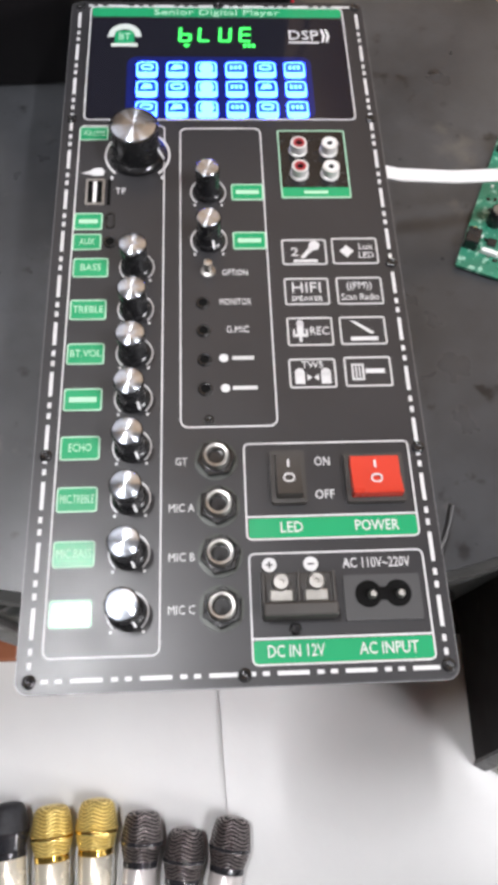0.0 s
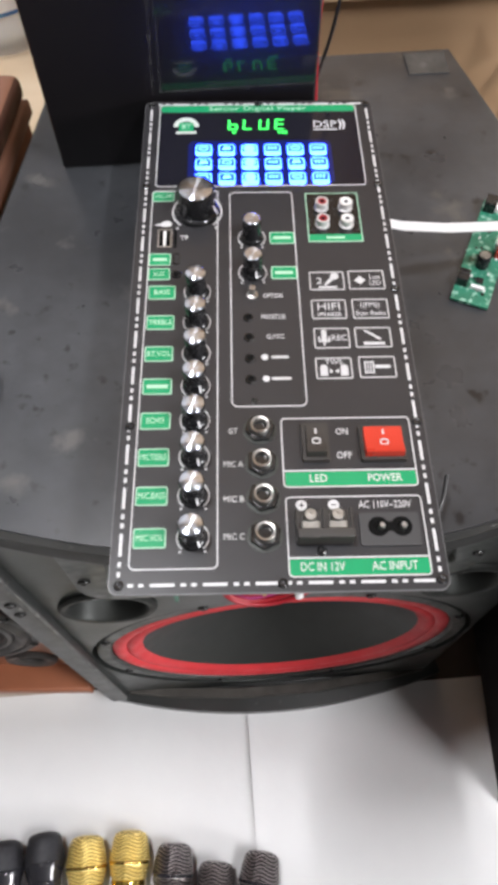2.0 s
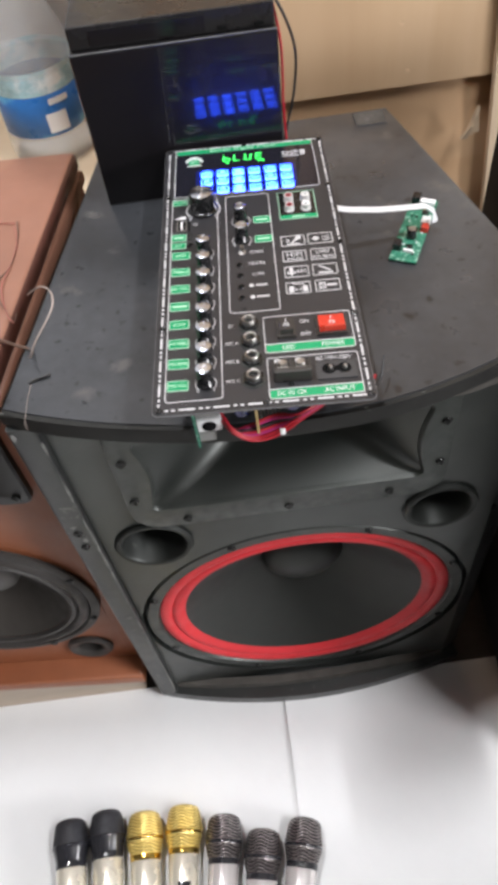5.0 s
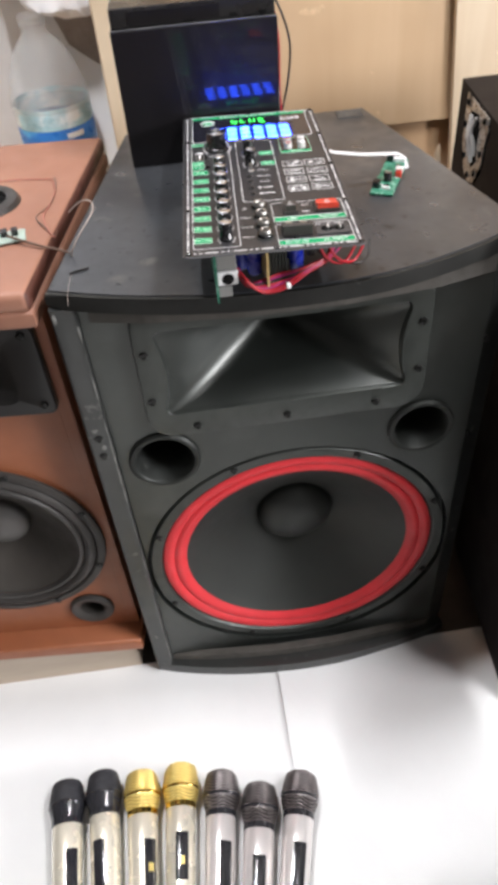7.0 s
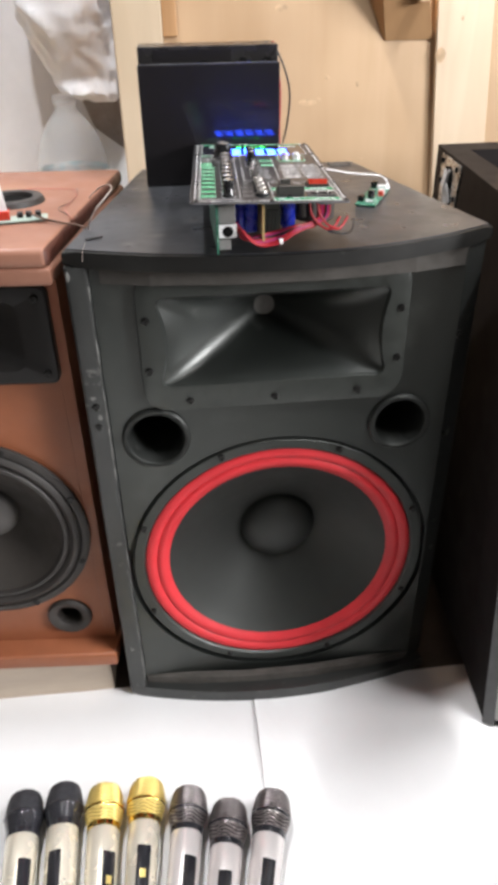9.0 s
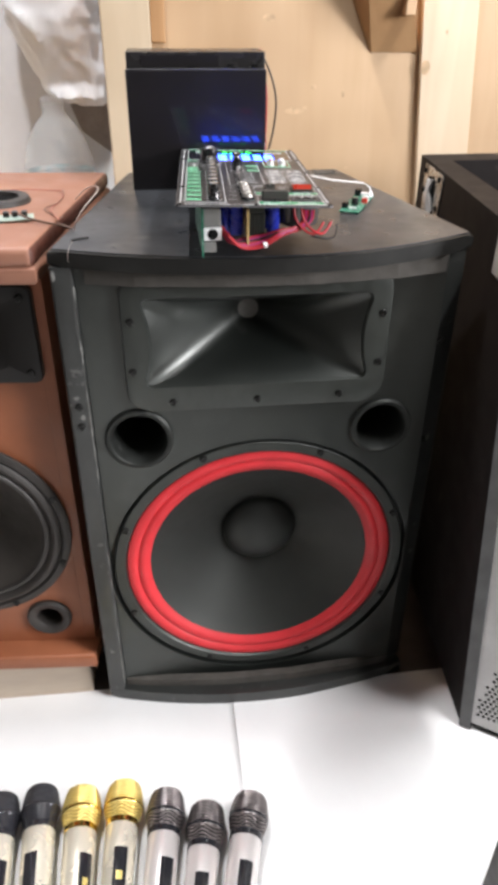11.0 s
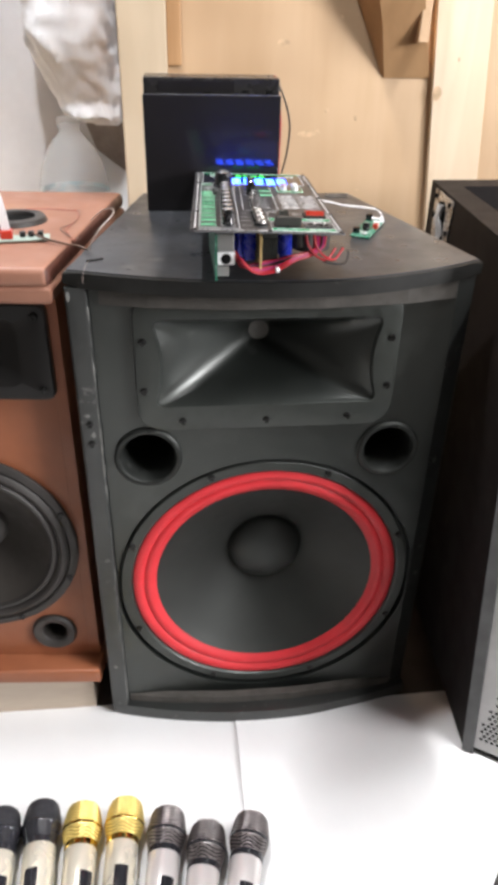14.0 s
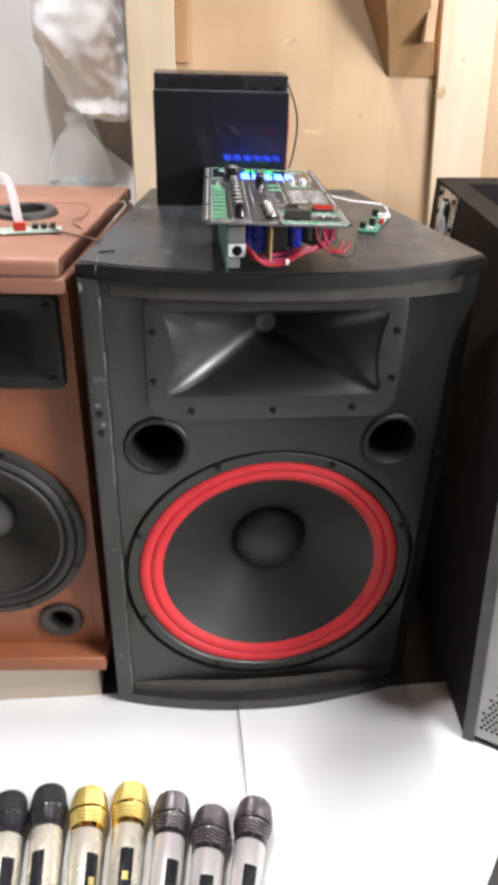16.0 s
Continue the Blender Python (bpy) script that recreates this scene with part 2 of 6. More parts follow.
M_whitepl = mat("white_plastic", (0.80, 0.80, 0.80), 0.4, vary=0.04, bump=0.0)
M_blueshrink = mat("blue_capacitor_sleeve", (0.015, 0.03, 0.36), 0.3, vary=0.15, scale=60, bump=0.02)
M_copper = mat("ochre_board_edge", (0.50, 0.36, 0.15), 0.5, vary=0.1, bump=0.0)
M_gold = mat("gold_plated_mesh", (0.95, 0.75, 0.26), 0.34, metal=0.5, vary=0.06, scale=60, rough_vary=0.03, bump=0.1, fine=700)
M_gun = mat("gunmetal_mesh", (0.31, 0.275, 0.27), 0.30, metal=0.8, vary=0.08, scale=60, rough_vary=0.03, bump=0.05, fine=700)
# Darker copies of the mesh metals: shade between the wires, put into the colour.
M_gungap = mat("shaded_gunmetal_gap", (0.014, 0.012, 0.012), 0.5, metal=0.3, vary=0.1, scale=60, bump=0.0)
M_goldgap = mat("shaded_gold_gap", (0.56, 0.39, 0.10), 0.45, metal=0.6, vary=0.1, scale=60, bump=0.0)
M_foam = mat("black_foam_grille", (0.022, 0.022, 0.026), 0.6, vary=0.2, scale=60, bump=0.5, fine=900)
M_band = mat("polished_black_band", (0.02, 0.02, 0.024), 0.10, vary=0.1, bump=0.0, coat=0.5)
M_goldband = mat("polished_gold_band", (0.80, 0.55, 0.14), 0.14, metal=1.0, vary=0.1, bump=0.0)
M_champ = mat("champagne_lacquer", (0.90, 0.84, 0.70), 0.27, metal=0.5, vary=0.02, scale=10, bump=0.0, rough_vary=0.01)
M_silver = mat("warm_silver_lacquer", (0.92, 0.87, 0.85), 0.26, metal=0.5, vary=0.02, scale=10, bump=0.0, rough_vary=0.01)
M_bag = mat("white_polythene", (0.90, 0.90, 0.91), 0.52, spec=0.3, vary=0.04, scale=8, bump=0.2, fine=40, depth=0.002)
M_clear = mat("clear_pet", (0.90, 0.93, 0.94), 0.12, vary=0.05, bump=0.3, fine=40, depth=0.002, rough_vary=0.03)
M_clear.node_tree.nodes["Principled BSDF"].inputs["Alpha"].default_value = 0.15
M_blue = mat("blue_bottle_label", (0.03, 0.17, 0.50), 0.35, vary=0.25, scale=14, bump=0.05, stain=(0.12, 0.42, 0.66), stain_at=0.54, stain_scale=14)
M_key = mat("lit_blue_key", (0.1, 0.3, 0.9), 0.3, vary=0.05, bump=0.0, glow=(0.017, 0.064, 1.0), power=20.0)

M_keydark = mat("dim_blue_key_field", (0.01, 0.05, 0.2), 0.3, vary=0.05, bump=0.0, glow=(0.0, 0.05, 1.0), power=0.3)
M_leak = mat("blue_backlit_acrylic", (0.01, 0.01, 0.03), 0.15, vary=0.05, bump=0.0, glow=(0.0, 0.006, 0.11), power=1.0)
M_digit = mat("green_display_segment", (0.05, 0.4, 0.1), 0.3, vary=0.05, bump=0.0, glow=(0.03, 1.0, 0.10), power=1.6)
M_lamp = mat("lit_tube_glass", (0.9, 0.9, 0.9), 0.4, vary=0.02, bump=0.0, glow=(1.0, 0.98, 0.94), power=6.0)
_t = M_spun.node_tree
_g = _t.nodes.new("ShaderNodeTangent")
_g.direction_type, _g.axis = "RADIAL", "Z"
_t.links.new(_g.outputs[0], _t.nodes["Principled BSDF"].inputs["Tangent"])
_t.nodes["Principled BSDF"].inputs["Anisotropic"].default_value = 0.98
_t.nodes["Principled BSDF"].inputs["Anisotropic Rotation"].default_value = 0.25
M_enamel = mat("white_enamel", (0.8, 0.8, 0.8), 0.4, vary=0.03, bump=0.0)


# ---- builders ----
def bm_new():
    return bmesh.new()


def part(name, bm, material, parent=None, label="", smooth=None, loc=None):
    """One bmesh as one mesh object under a thing or a part. smooth: the angle below which edges are shaded round."""
    me = bpy.data.meshes.new(name)
    bmesh.ops.recalc_face_normals(bm, faces=bm.faces)
    if smooth is not None:
        lim = radians(smooth)
        for f in bm.faces:
            f.smooth = True
        for e in bm.edges:
            e.smooth = len(e.link_faces) == 2 and e.calc_face_angle(0) < lim
    bm.to_mesh(me)
    bm.free()
    me.materials.append(material)
    ob = new(name, me)
    ob.parent = parent
    if loc is not None:
        ob.location = loc
    if label:
        ob["label"] = label
    return ob


def thing(name, m, label, category, group="", kind=""):
    ob = new(name)
    ob.empty_display_size = 0.02
    ob.matrix_world = m
    return tagged(ob, label, category, group, kind)


def box(bm, x0, x1, y0, y1, z0, z1, bevel=0.0, segs=2, m=None):
    r = bmesh.ops.create_cube(bm, size=1.0)
    vs = r["verts"]
    bmesh.ops.transform(bm, matrix=Matrix.LocRotScale(((x0 + x1) / 2, (y0 + y1) / 2, (z0 + z1) / 2), None, (x1 - x0, y1 - y0, z1 - z0)), verts=vs)
    if bevel:
        es = list({e for v in vs for e in v.link_edges})
        r = bmesh.ops.bevel(bm, geom=es, offset=bevel, segments=segs, profile=0.5, affect="EDGES")
        vs = list({v for f in r["faces"] for v in f.verts} | {v for v in vs if v.is_valid})
    if m is not None:
        bmesh.ops.transform(bm, matrix=m, verts=vs)
    return bm


def lathe(bm, prof, segs=48, m=None, close=False):
    """Turns rows of (radius, height) about z."""
    rings = []
    for r, z in prof:
        if r < 1e-6:
            rings.append([bm.verts.new((0, 0, z))])
        else:
            rings.append([bm.verts.new((r * math.cos(2 * math.pi * i / segs), r * math.sin(2 * math.pi * i / segs), z)) for i in range(segs)])
    pairs = list(zip(rings, rings[1:])) + ([(rings[-1], rings[0])] if close else [])
    for a, b in pairs:
        for i in range(segs):
            j = (i + 1) % segs
            if len(a) == 1 and len(b) == 1:
                continue
            if len(a) == 1:
                bm.faces.new((a[0], b[i], b[j]))
            elif len(b) == 1:
                bm.faces.new((a[i], a[j], b[0]))
            else:
                bm.faces.new((a[i], a[j], b[j], b[i]))
    if m is not None:
        bmesh.ops.transform(bm, matrix=m, verts=[v for ring in rings for v in ring])
    return bm


def loft(bm, loops, cap_first=False, cap_last=False, closed=True):
    rows = [[bm.verts.new(p) for p in loop] for loop in loops]
    n = len(rows[0])
    for a, b in zip(rows, rows[1:]):
        for i in range(n if closed else n - 1):
            j = (i + 1) % n
            bm.faces.new((a[i], a[j], b[j], b[i]))
    if cap_first:
        bm.faces.new(rows[0])
    if cap_last:
        bm.faces.new(rows[-1])
    return bm


def rrect(cx, cy, w, h, r, per=6):
    """The outline of a rounded rectangle, 4 * per points from its right side on."""
    out = []
    for q, (sx, sy) in enumerate(((1, 1), (-1, 1), (-1, -1), (1, -1))):
        for k in range(per):
            a = math.pi / 2 * (q + k / (per - 1))
            out.append((cx + sx * (w / 2 - r) + r * math.cos(a), cy + sy * (h / 2 - r) + r * math.sin(a)))
    return out


def slab(bm, outline, z0, z1):
    """A flat piece of the given outline, from z0 to z1."""
    return loft(bm, [[(x, y, z0) for x, y in outline], [(x, y, z1) for x, y in outline]], True, True)


def ringed(bm, cx, cy, w, h, r, t, z0, z1):
    """A thin raised frame along a rounded rectangle."""
    o, i = rrect(cx, cy, w, h, r), rrect(cx, cy, w - 2 * t, h - 2 * t, max(r - t, 0.0001))
    loops = [[(x, y, z0) for x, y in o], [(x, y, z1) for x, y in o], [(x, y, z1) for x, y in i], [(x, y, z0) for x, y in i]]
    return loft(bm, loops)


def tube(bm, pts, r, segs=8, m=None):
    """A round cord through points, smoothed by a spline."""
    p = [Vector(q) for q in pts]
    path = []
    for k in range(len(p) - 1):
        a, b, c, d = p[max(k - 1, 0)], p[k], p[k + 1], p[min(k + 2, len(p) - 1)]
        for s in range(8):
            t = s / 8
            path.append(0.5 * ((2 * b) + (c - a) * t + (2 * a - 5 * b + 4 * c - d) * t * t + (3 * b - a - 3 * c + d) * t * t * t))
    path.append(p[-1])
    loops, up = [], Vector((0.31, 0.17, 0.93)).normalized()
    for k, q in enumerate(path):
        d = (path[min(k + 1, len(path) - 1)] - path[max(k - 1, 0)]).normalized()
        s = d.cross(up)
        s = s.normalized() if s.length > 1e-4 else Vector((1, 0, 0))
        u = s.cross(d)
        loops.append([q + r * (math.cos(2 * math.pi * i / segs) * s + math.sin(2 * math.pi * i / segs) * u) for i in range(segs)])
    if m is not None:
        loops = [[m @ v for v in loop] for loop in loops]
    return loft(bm, loops, True, True)


def holed(bm, outer, holes, m, z=0.0):
    """A flat sheet of the given outline with openings."""
    edges = []
    for loop in (outer, *holes):
        vs = [bm.verts.new(m @ Vector((x, y, z))) for x, y in loop]
        edges += [bm.edges.new((vs[i], vs[(i + 1) % len(vs)])) for i in range(len(vs))]
    bmesh.ops.triangle_fill(bm, use_beauty=True, use_dissolve=False, edges=edges)
    return bm


def circle(cx, cy, r, n=48):
    return [(cx + r * math.cos(2 * math.pi * i / n), cy + r * math.sin(2 * math.pi * i / n)) for i in range(n)]


def letters(name, text, x, y, height, material, parent, width=None, z=0.0, thick=0.0002, label="", align="CENTER"):
    """Raised lettering from the built-in font, laid flat at x, y."""
    cu = bpy.data.curves.new(name, "FONT")
    cu.body, cu.size, cu.align_x, cu.align_y, cu.extrude = text, height * 1.4, align, "CENTER", thick / 2
    cu.resolution_u = 2
    tmp = new(name + "_line", cu)
    bpy.context.view_layer.update()
    me = bpy.data.meshes.new_from_object(tmp.evaluated_get(bpy.context.evaluated_depsgraph_get()))
    bpy.data.objects.remove(tmp)
    bpy.data.curves.remove(cu)
    xs = [v.co.x for v in me.vertices]
    k = width / (max(xs) - min(xs)) if width and xs else 1.0
    me.transform(Matrix.Translation((x, y, z + thick / 2)) @ Matrix.Diagonal((k, 1, 1, 1)))
    me.materials.clear()
    me.materials.append(material)
    ob = new(name, me)
    ob.parent = parent
    if label:
        ob["label"] = label
    return ob


FRONT = Matrix.Rotation(radians(90), 4, "X")     # turns what faces up so that it faces the room


# ---- the room ----
def structure(name, bm, material, label, category="wall", smooth=None):
    return tagged(part(name, bm, material, None, "", smooth), label, category, "", "structure")


b = bm_new(); box(b, -1.9, 3.2, -4.0, 1.15, -0.12, -0.004)
structure("floor", b, M_floor, "dusty brown concrete floor under the white sheet", "floor")
b = bm_new(); box(b, -0.186, 3.2, 0.735, 0.753, 0.577, 2.8)
structure("wall_north", b, M_pine, "pale plywood panelling nailed between pine studs")
b = bm_new(); box(b, -0.186, 3.2, 0.7535, 0.86, 0, 2.8)
structure("wall_north_backing", b, M_backing, "orange-tan board showing below the plywood panelling")
b = bm_new(); box(b, -1.9, -0.150, 1.05, 1.15, 0, 2.8)
structure("wall_north_plaster", b, M_plaster, "white plastered wall beside the plywood panelling")
b = bm_new(); box(b, -0.189, -0.15, 0.8605, 1.0495, 0, 2.8)
structure("wall_return", b, M_plaster, "white plastered return behind the corner stud")
b = bm_new(); box(b, -2.0, -1.903, -4.0, 1.15, -0.1, 2.8)
structure("wall_west", b, M_wallpaint, "dim painted side wall")
WY0, WY1, WZ0, WZ1 = -2.55, -1.35, 1.15, 2.05          # opening for an unseen window, assumed as source of the light from the right
for y0, y1, z0, z1 in ((-4.0, WY0, -0.1, 2.8), (WY1, 0.86, -0.1, 2.8), (WY0, WY1, -0.1, WZ0), (WY0, WY1, WZ1, 2.8)):
    b = bm_new(); box(b, 3.203, 3.3, y0, y1, z0, z1)
    structure("wall_east", b, M_wallpaint, "dim painted side wall round the window")
b = bm_new()
for y0, y1, z0, z1 in ((WY0, WY1, WZ0, WZ0 + 0.05), (WY0, WY1, WZ1 - 0.05, WZ1), (WY0, WY0 + 0.05, WZ0 + 0.05, WZ1 - 0.05), (WY1 - 0.05, WY1, WZ0 + 0.05, WZ1 - 0.05), ((WY0 + WY1) / 2 - 0.025, (WY0 + WY1) / 2 + 0.025, WZ0 + 0.05, WZ1 - 0.05)):
    box(b, 3.23, 3.27, y0, y1, z0, z1)
structure("window_1", b, M_enamel, "white framed two-light window, unseen, added for light from the right", "window")
la = bpy.data.lights.new("assumed_daylight", "AREA")
la.shape, la.size, la.size_y, la.energy, la.color = "RECTANGLE", WY1 - WY0 - 0.1, WZ1 - WZ0 - 0.1, WINDOW_POWER, (0.97, 0.98, 1.0)
ob = new("assumed_daylight", la)
ob.matrix_world = look((3.22, (WY0 + WY1) / 2, (WZ0 + WZ1) / 2), (0.0, (WY0 + WY1) / 2, (WZ0 + WZ1) / 2))
b = bm_new(); box(b, -2.0, 3.3, -4.1, -4.003, -0.1, 2.8)
structure("wall_south", b, M_wallpaint, "dim painted wall behind the viewer")
b = bm_new(); box(b, -2.0, 3.3, -4.1, 1.15, 2.803, 2.9)
structure("ceiling", b, M_ceil, "dim boarded ceiling", "ceiling")

M_pine2s = wood("beige_shelf_board", (0.80, 0.66, 0.48), (0.74, 0.58, 0.40), along="x", grain=14.0, knots=False)
# studs, shelf and batten of the wooden wall
b = bm_new(); box(b, -0.196, -0.108, 0.692, 0.7345, 0.0, 2.8, 0.003)
tagged(part("wall_stud", b, wood("greyed_pine_stud", (0.68, 0.565, 0.415), (0.58, 0.47, 0.335), grain=20.0, knots=False), None), "greyed sawn pine stud beside the white plaster", "stud", "wall studs", "structure")
b = bm_new(); box(b, 0.400, 0.508, 0.720, 0.7345, 0.0, 2.8, 0.002, m=Matrix.Translation((0.45, 0.7, 0.96)) @ Matrix.Rotation(radians(-5), 4, "Y") @ Matrix.Translation((-0.45, -0.7, -0.96)))
tagged(part("wall_stud", b, M_pine2, None), "pale sawn pine stud with a round knot", "stud", "wall studs", "structure")
b = bm_new(); box(b, -1.6, -0.1975, 0.40, 1.049, 0.455, 0.482, 0.003)
tagged(part("wall_shelf", b, M_pine2s, None), "beige wooden shelf under the water bottle", "shelf", "", "structure")
b = bm_new()
loft(b, [[(xl, 0.7345, z), (xf, yf, z), (xr, yf, z), (xr, 0.7345, z)] for z, xl, xf, xr, yf in ((0.884, 0.308, 0.311, 0.402, 0.7325), (0.973, 0.265, 0.285, 0.368, 0.685), (1.06, 0.221, 0.252, 0.336, 0.640), (1.25, 0.18, 0.21, 0.30, 0.640))], True, True)
M_strip = wood("brown_wood_strip", (0.56, 0.335, 0.165), (0.45, 0.26, 0.12), grain=14.0, knots=False)
tagged(part("wall_batten", b, M_strip, None), "brown wooden wedge nailed to the plywood beside a stud", "batten", "", "structure")
b = bm_new(); box(b, 0.352, 0.371, 0.672, 0.702, 0.946, 1.06, 0.002)
tagged(part("wall_cleat", b, M_backing, None), "small pine cleat fixed beside the stud", "cleat", "", "structure")
# thin piece beside the stud; its brown also carries the stud's shadow
b = bm_new(); box(b, -0.1078, -0.081, 0.726, 0.7345, 0.899, 2.8, 0.002)
tagged(part("wall_strip", b, M_strip, None), "short brown strip along the stud, with the stud's shade in its colour", "strip", "", "structure")


b = bm_new()
for dx, dz, tall, lean in ((0.0, 0.0, 0.055, 0.10), (0.010, 0.004, 0.040, -0.15), (-0.008, -0.006, 0.030, 0.3)):
    loft(b, [[(0.404 + dx + lean * h + sx * w, 0.716 + sy * w * 0.6 - 0.012 * h / tall, 0.488 + dz + h) for sx, sy in ((-1, -1), (1, -1), (1, 1), (-1, 1))] for h, w in ((0.0, 0.006), (tall * 0.5, 0.0045), (tall * 0.85, 0.003), (tall, 0.0008))], True, True)
tagged(part("wall_splinter", b, M_pine2, None), "pale splintered end of wood on the stud", "splinter", "", "structure")


# knots and nail heads in the wood
def knot(name, x, y, z, r, tall, label):
    b = bm_new()
    lathe(b, [(0, 0.0002), (r * 0.5, 0.00025), (r * 0.6, 0.00015), (r * 0.8, 0.0002), (r, 0.0)], 20, Matrix.Translation((x, y, z)) @ FRONT @ Matrix.Diagonal((1, tall, 1, 1)))
    ob = part(name, b, M_knot, None, "", 40)
    return tagged(ob, label, "knot", "", "structure")


M_knot = mat("brown_knot_wood", (0.60, 0.415, 0.25), 0.6, vary=0.3, scale=60, bump=0.3)
knot("trim_knot", 0.417, 0.7199, 0.858, 0.010, 1.3, "round brown knot in the pine stud")
knot("trim_knot", 0.452, 0.7199, 0.918, 0.0025, 1.6, "small dark nail hole in the stud")
knot("trim_knot", 0.165, 0.7349, 0.781, 0.019, 0.28, "flat brown knot in the plywood")
knot("trim_knot", 0.186, 0.7348, 0.785, 0.005, 0.8, "dark heart of the flat knot")
knot("trim_knot", 0.220, 0.7349, 0.983, 0.0035, 1.3, "small round knot in the plywood")
knot("trim_knot", 0.112, 0.7349, 0.940, 0.012, 0.55, "pale flat knot in the plywood")
knot("trim_knot", 0.262, 0.7349, 0.812, 0.003, 2.2, "thin upright scar in the plywood")
knot("trim_knot", 0.202, 0.7349, 0.824, 0.005, 0.8, "faint round knot in the plywood")
knot("trim_knot", 0.293, 0.7349, 0.600, 0.0045, 1.0, "small dark nail head in the plywood")
knot("trim_knot", 0.279, 0.7349, 0.675, 0.0045, 0.8, "small dark nail head in the plywood")


# ---- lamps of the ceiling ----
def tube_lamp(x, y, length, power, label):
    th = thing("ceiling_tube_lamp", Matrix.Translation((x, y, 2.80)), label, "ceiling lamp", "ceiling tubes")
    b = bm_new(); box(b, -0.045, 0.045, -length / 2 - 0.03, length / 2 + 0.03, -0.05, 0.0, 0.006)
    part("housing", b, M_enamel, th)
    b = bm_new(); lathe(b, [(0, -length / 2), (0.014, -length / 2), (0.014, length / 2), (0, length / 2)], 16, Matrix.Translation((0, 0, -0.068)) @ Matrix.Rotation(radians(-90), 4, "X"))
    part("tube", b, M_lamp, th, "lit white glass tube", 40)
    la = bpy.data.lights.new("tube_light", "AREA")
    la.shape, la.size, la.size_y, la.energy, la.color = "RECTANGLE", 0.05, length, power, (0.97, 0.985, 1.0)
    ob = new("tube_light", la)
    ob.matrix_world = Matrix.Translation((x, y, 2.80 - 0.085))


tube_lamp(-0.40, 0.22, 0.30, LAMP_POWER, "short white ceiling tube lamp over the loudspeakers")
tube_lamp(1.05, -0.78, 0.9, LAMP2_POWER, "white ceiling tube lamp farther into the room")


# ---- the white sheets on the floor ----
def sheet(name, x0, x1, y0, y1, lift, label, seed, curl=0.0):
    b = bm_new()
    nx, ny = 70, 60
    rows = []
    for j in range(ny + 1):
        row = []
        for i in range(nx + 1):
            x, y = x0 + (x1 - x0) * i / nx, y0 + (y1 - y0) * j / ny
            z = lift + 0.0016 * noise.noise((x * 5 + seed, y * 5, 0.3)) + 0.0006 * noise.noise((x * 18, y * 18 + seed, 2.0))
            kx, kf, kb = [max(0.0, min(1.0, q)) for q in ((x - 0.040) / 0.32, (y + 0.46) / 0.31, (0.005 - y) / 0.15)]
            z = min(0.0865, z + 0.105 * kx * kx * (3 - 2 * kx) * kf * kf * (3 - 2 * kf) * kb * kb * (3 - 2 * kb))
            z += curl * max(0.0, 1 - (x - x0) / 0.035) ** 2
            row.append(b.verts.new((x, y, max(z, 0.0))))
        rows.append(row)
    for a, c in zip(rows, rows[1:]):
        for i in range(nx):
            b.faces.new((a[i], a[i + 1], c[i + 1], c[i]))
    r = bmesh.ops.extrude_face_region(b, geom=list(b.faces))
    bmesh.ops.translate(b, vec=(0, 0, -0.0012), verts=[v for v in r["geom"] if isinstance(v, bmesh.types.BMVert)])
    return tagged(part(name, b, M_sheet, None, "", 60), label, "paper sheet", "sheets on the floor")


sheet("white_sheet", -0.66, -0.028, -1.35, 0.012, 0.0022, "white paper sheet spread on the floor under microphones", 1.0)
sheet("white_sheet", -0.036, 0.75, -0.78, -0.012, 0.0044, "white paper sheet with a lifted edge, overlapping its neighbour", 7.0, 0.0012)


# ---- the black loudspeaker ----
CX, TOPZ = 0.0095, 0.741
spk = thing("black_loudspeaker", Matrix.Translation((CX, 0, 0)), "large scuffed black wooden loudspeaker with a red-ringed woofer", "loudspeaker")
S0 = 0.004


def bow(depth, half, n=28, rake=0.0):
    """Plan of the cabinet: bowed front, sides drawn in towards the back."""
    pts = []
    for i in range(n + 1):
        s = -1 + 2 * i / n
        k = max(0.0, (s - 0.3) / 0.7) ** 1.5
        pts.append((s * half + 0.3 * rake * k, -0.004 - depth * (1 - s * s) + rake * k))
    return pts + [(half - 0.076, 0.384), (-half + 0.076, 0.384)]


b = bm_new(); slab(b, bow(0.050, 0.2425, rake=0.020), 0.7222, TOPZ - 0.0015)
bmesh.ops.bevel(b, geom=[e for e in b.edges if abs(e.verts[0].co.z - e.verts[1].co.z) < 1e-6], offset=0.005, segments=3, affect="EDGES", profile=0.5)
tp = part("top_panel", b, M_edge, spk, "black board top with a bowed front edge", 50)
b = bm_new(); slab(b, [(x * 0.982, y * 0.985 + 0.0035) for x, y in bow(0.050, 0.2425, rake=0.020)], TOPZ - 0.0016, TOPZ)
bmesh.ops.bevel(b, geom=[e for e in b.edges if min(e.verts[0].co.z, e.verts[1].co.z) > TOPZ - 0.0002], offset=0.0012, segments=2, affect="EDGES", profile=0.5)
part("top_vinyl", b, M_top, tp, "dusty worn black vinyl sheet", 50)
b = bm_new(); slab(b, bow(0.036, 0.2425), S0, 0.026)
bmesh.ops.bevel(b, geom=[e for e in b.edges if abs(e.verts[0].co.z - e.verts[1].co.z) < 1e-6], offset=0.004, segments=2, affect="EDGES", profile=0.5)
part("bottom_panel", b, M_side, spk, "", 50)
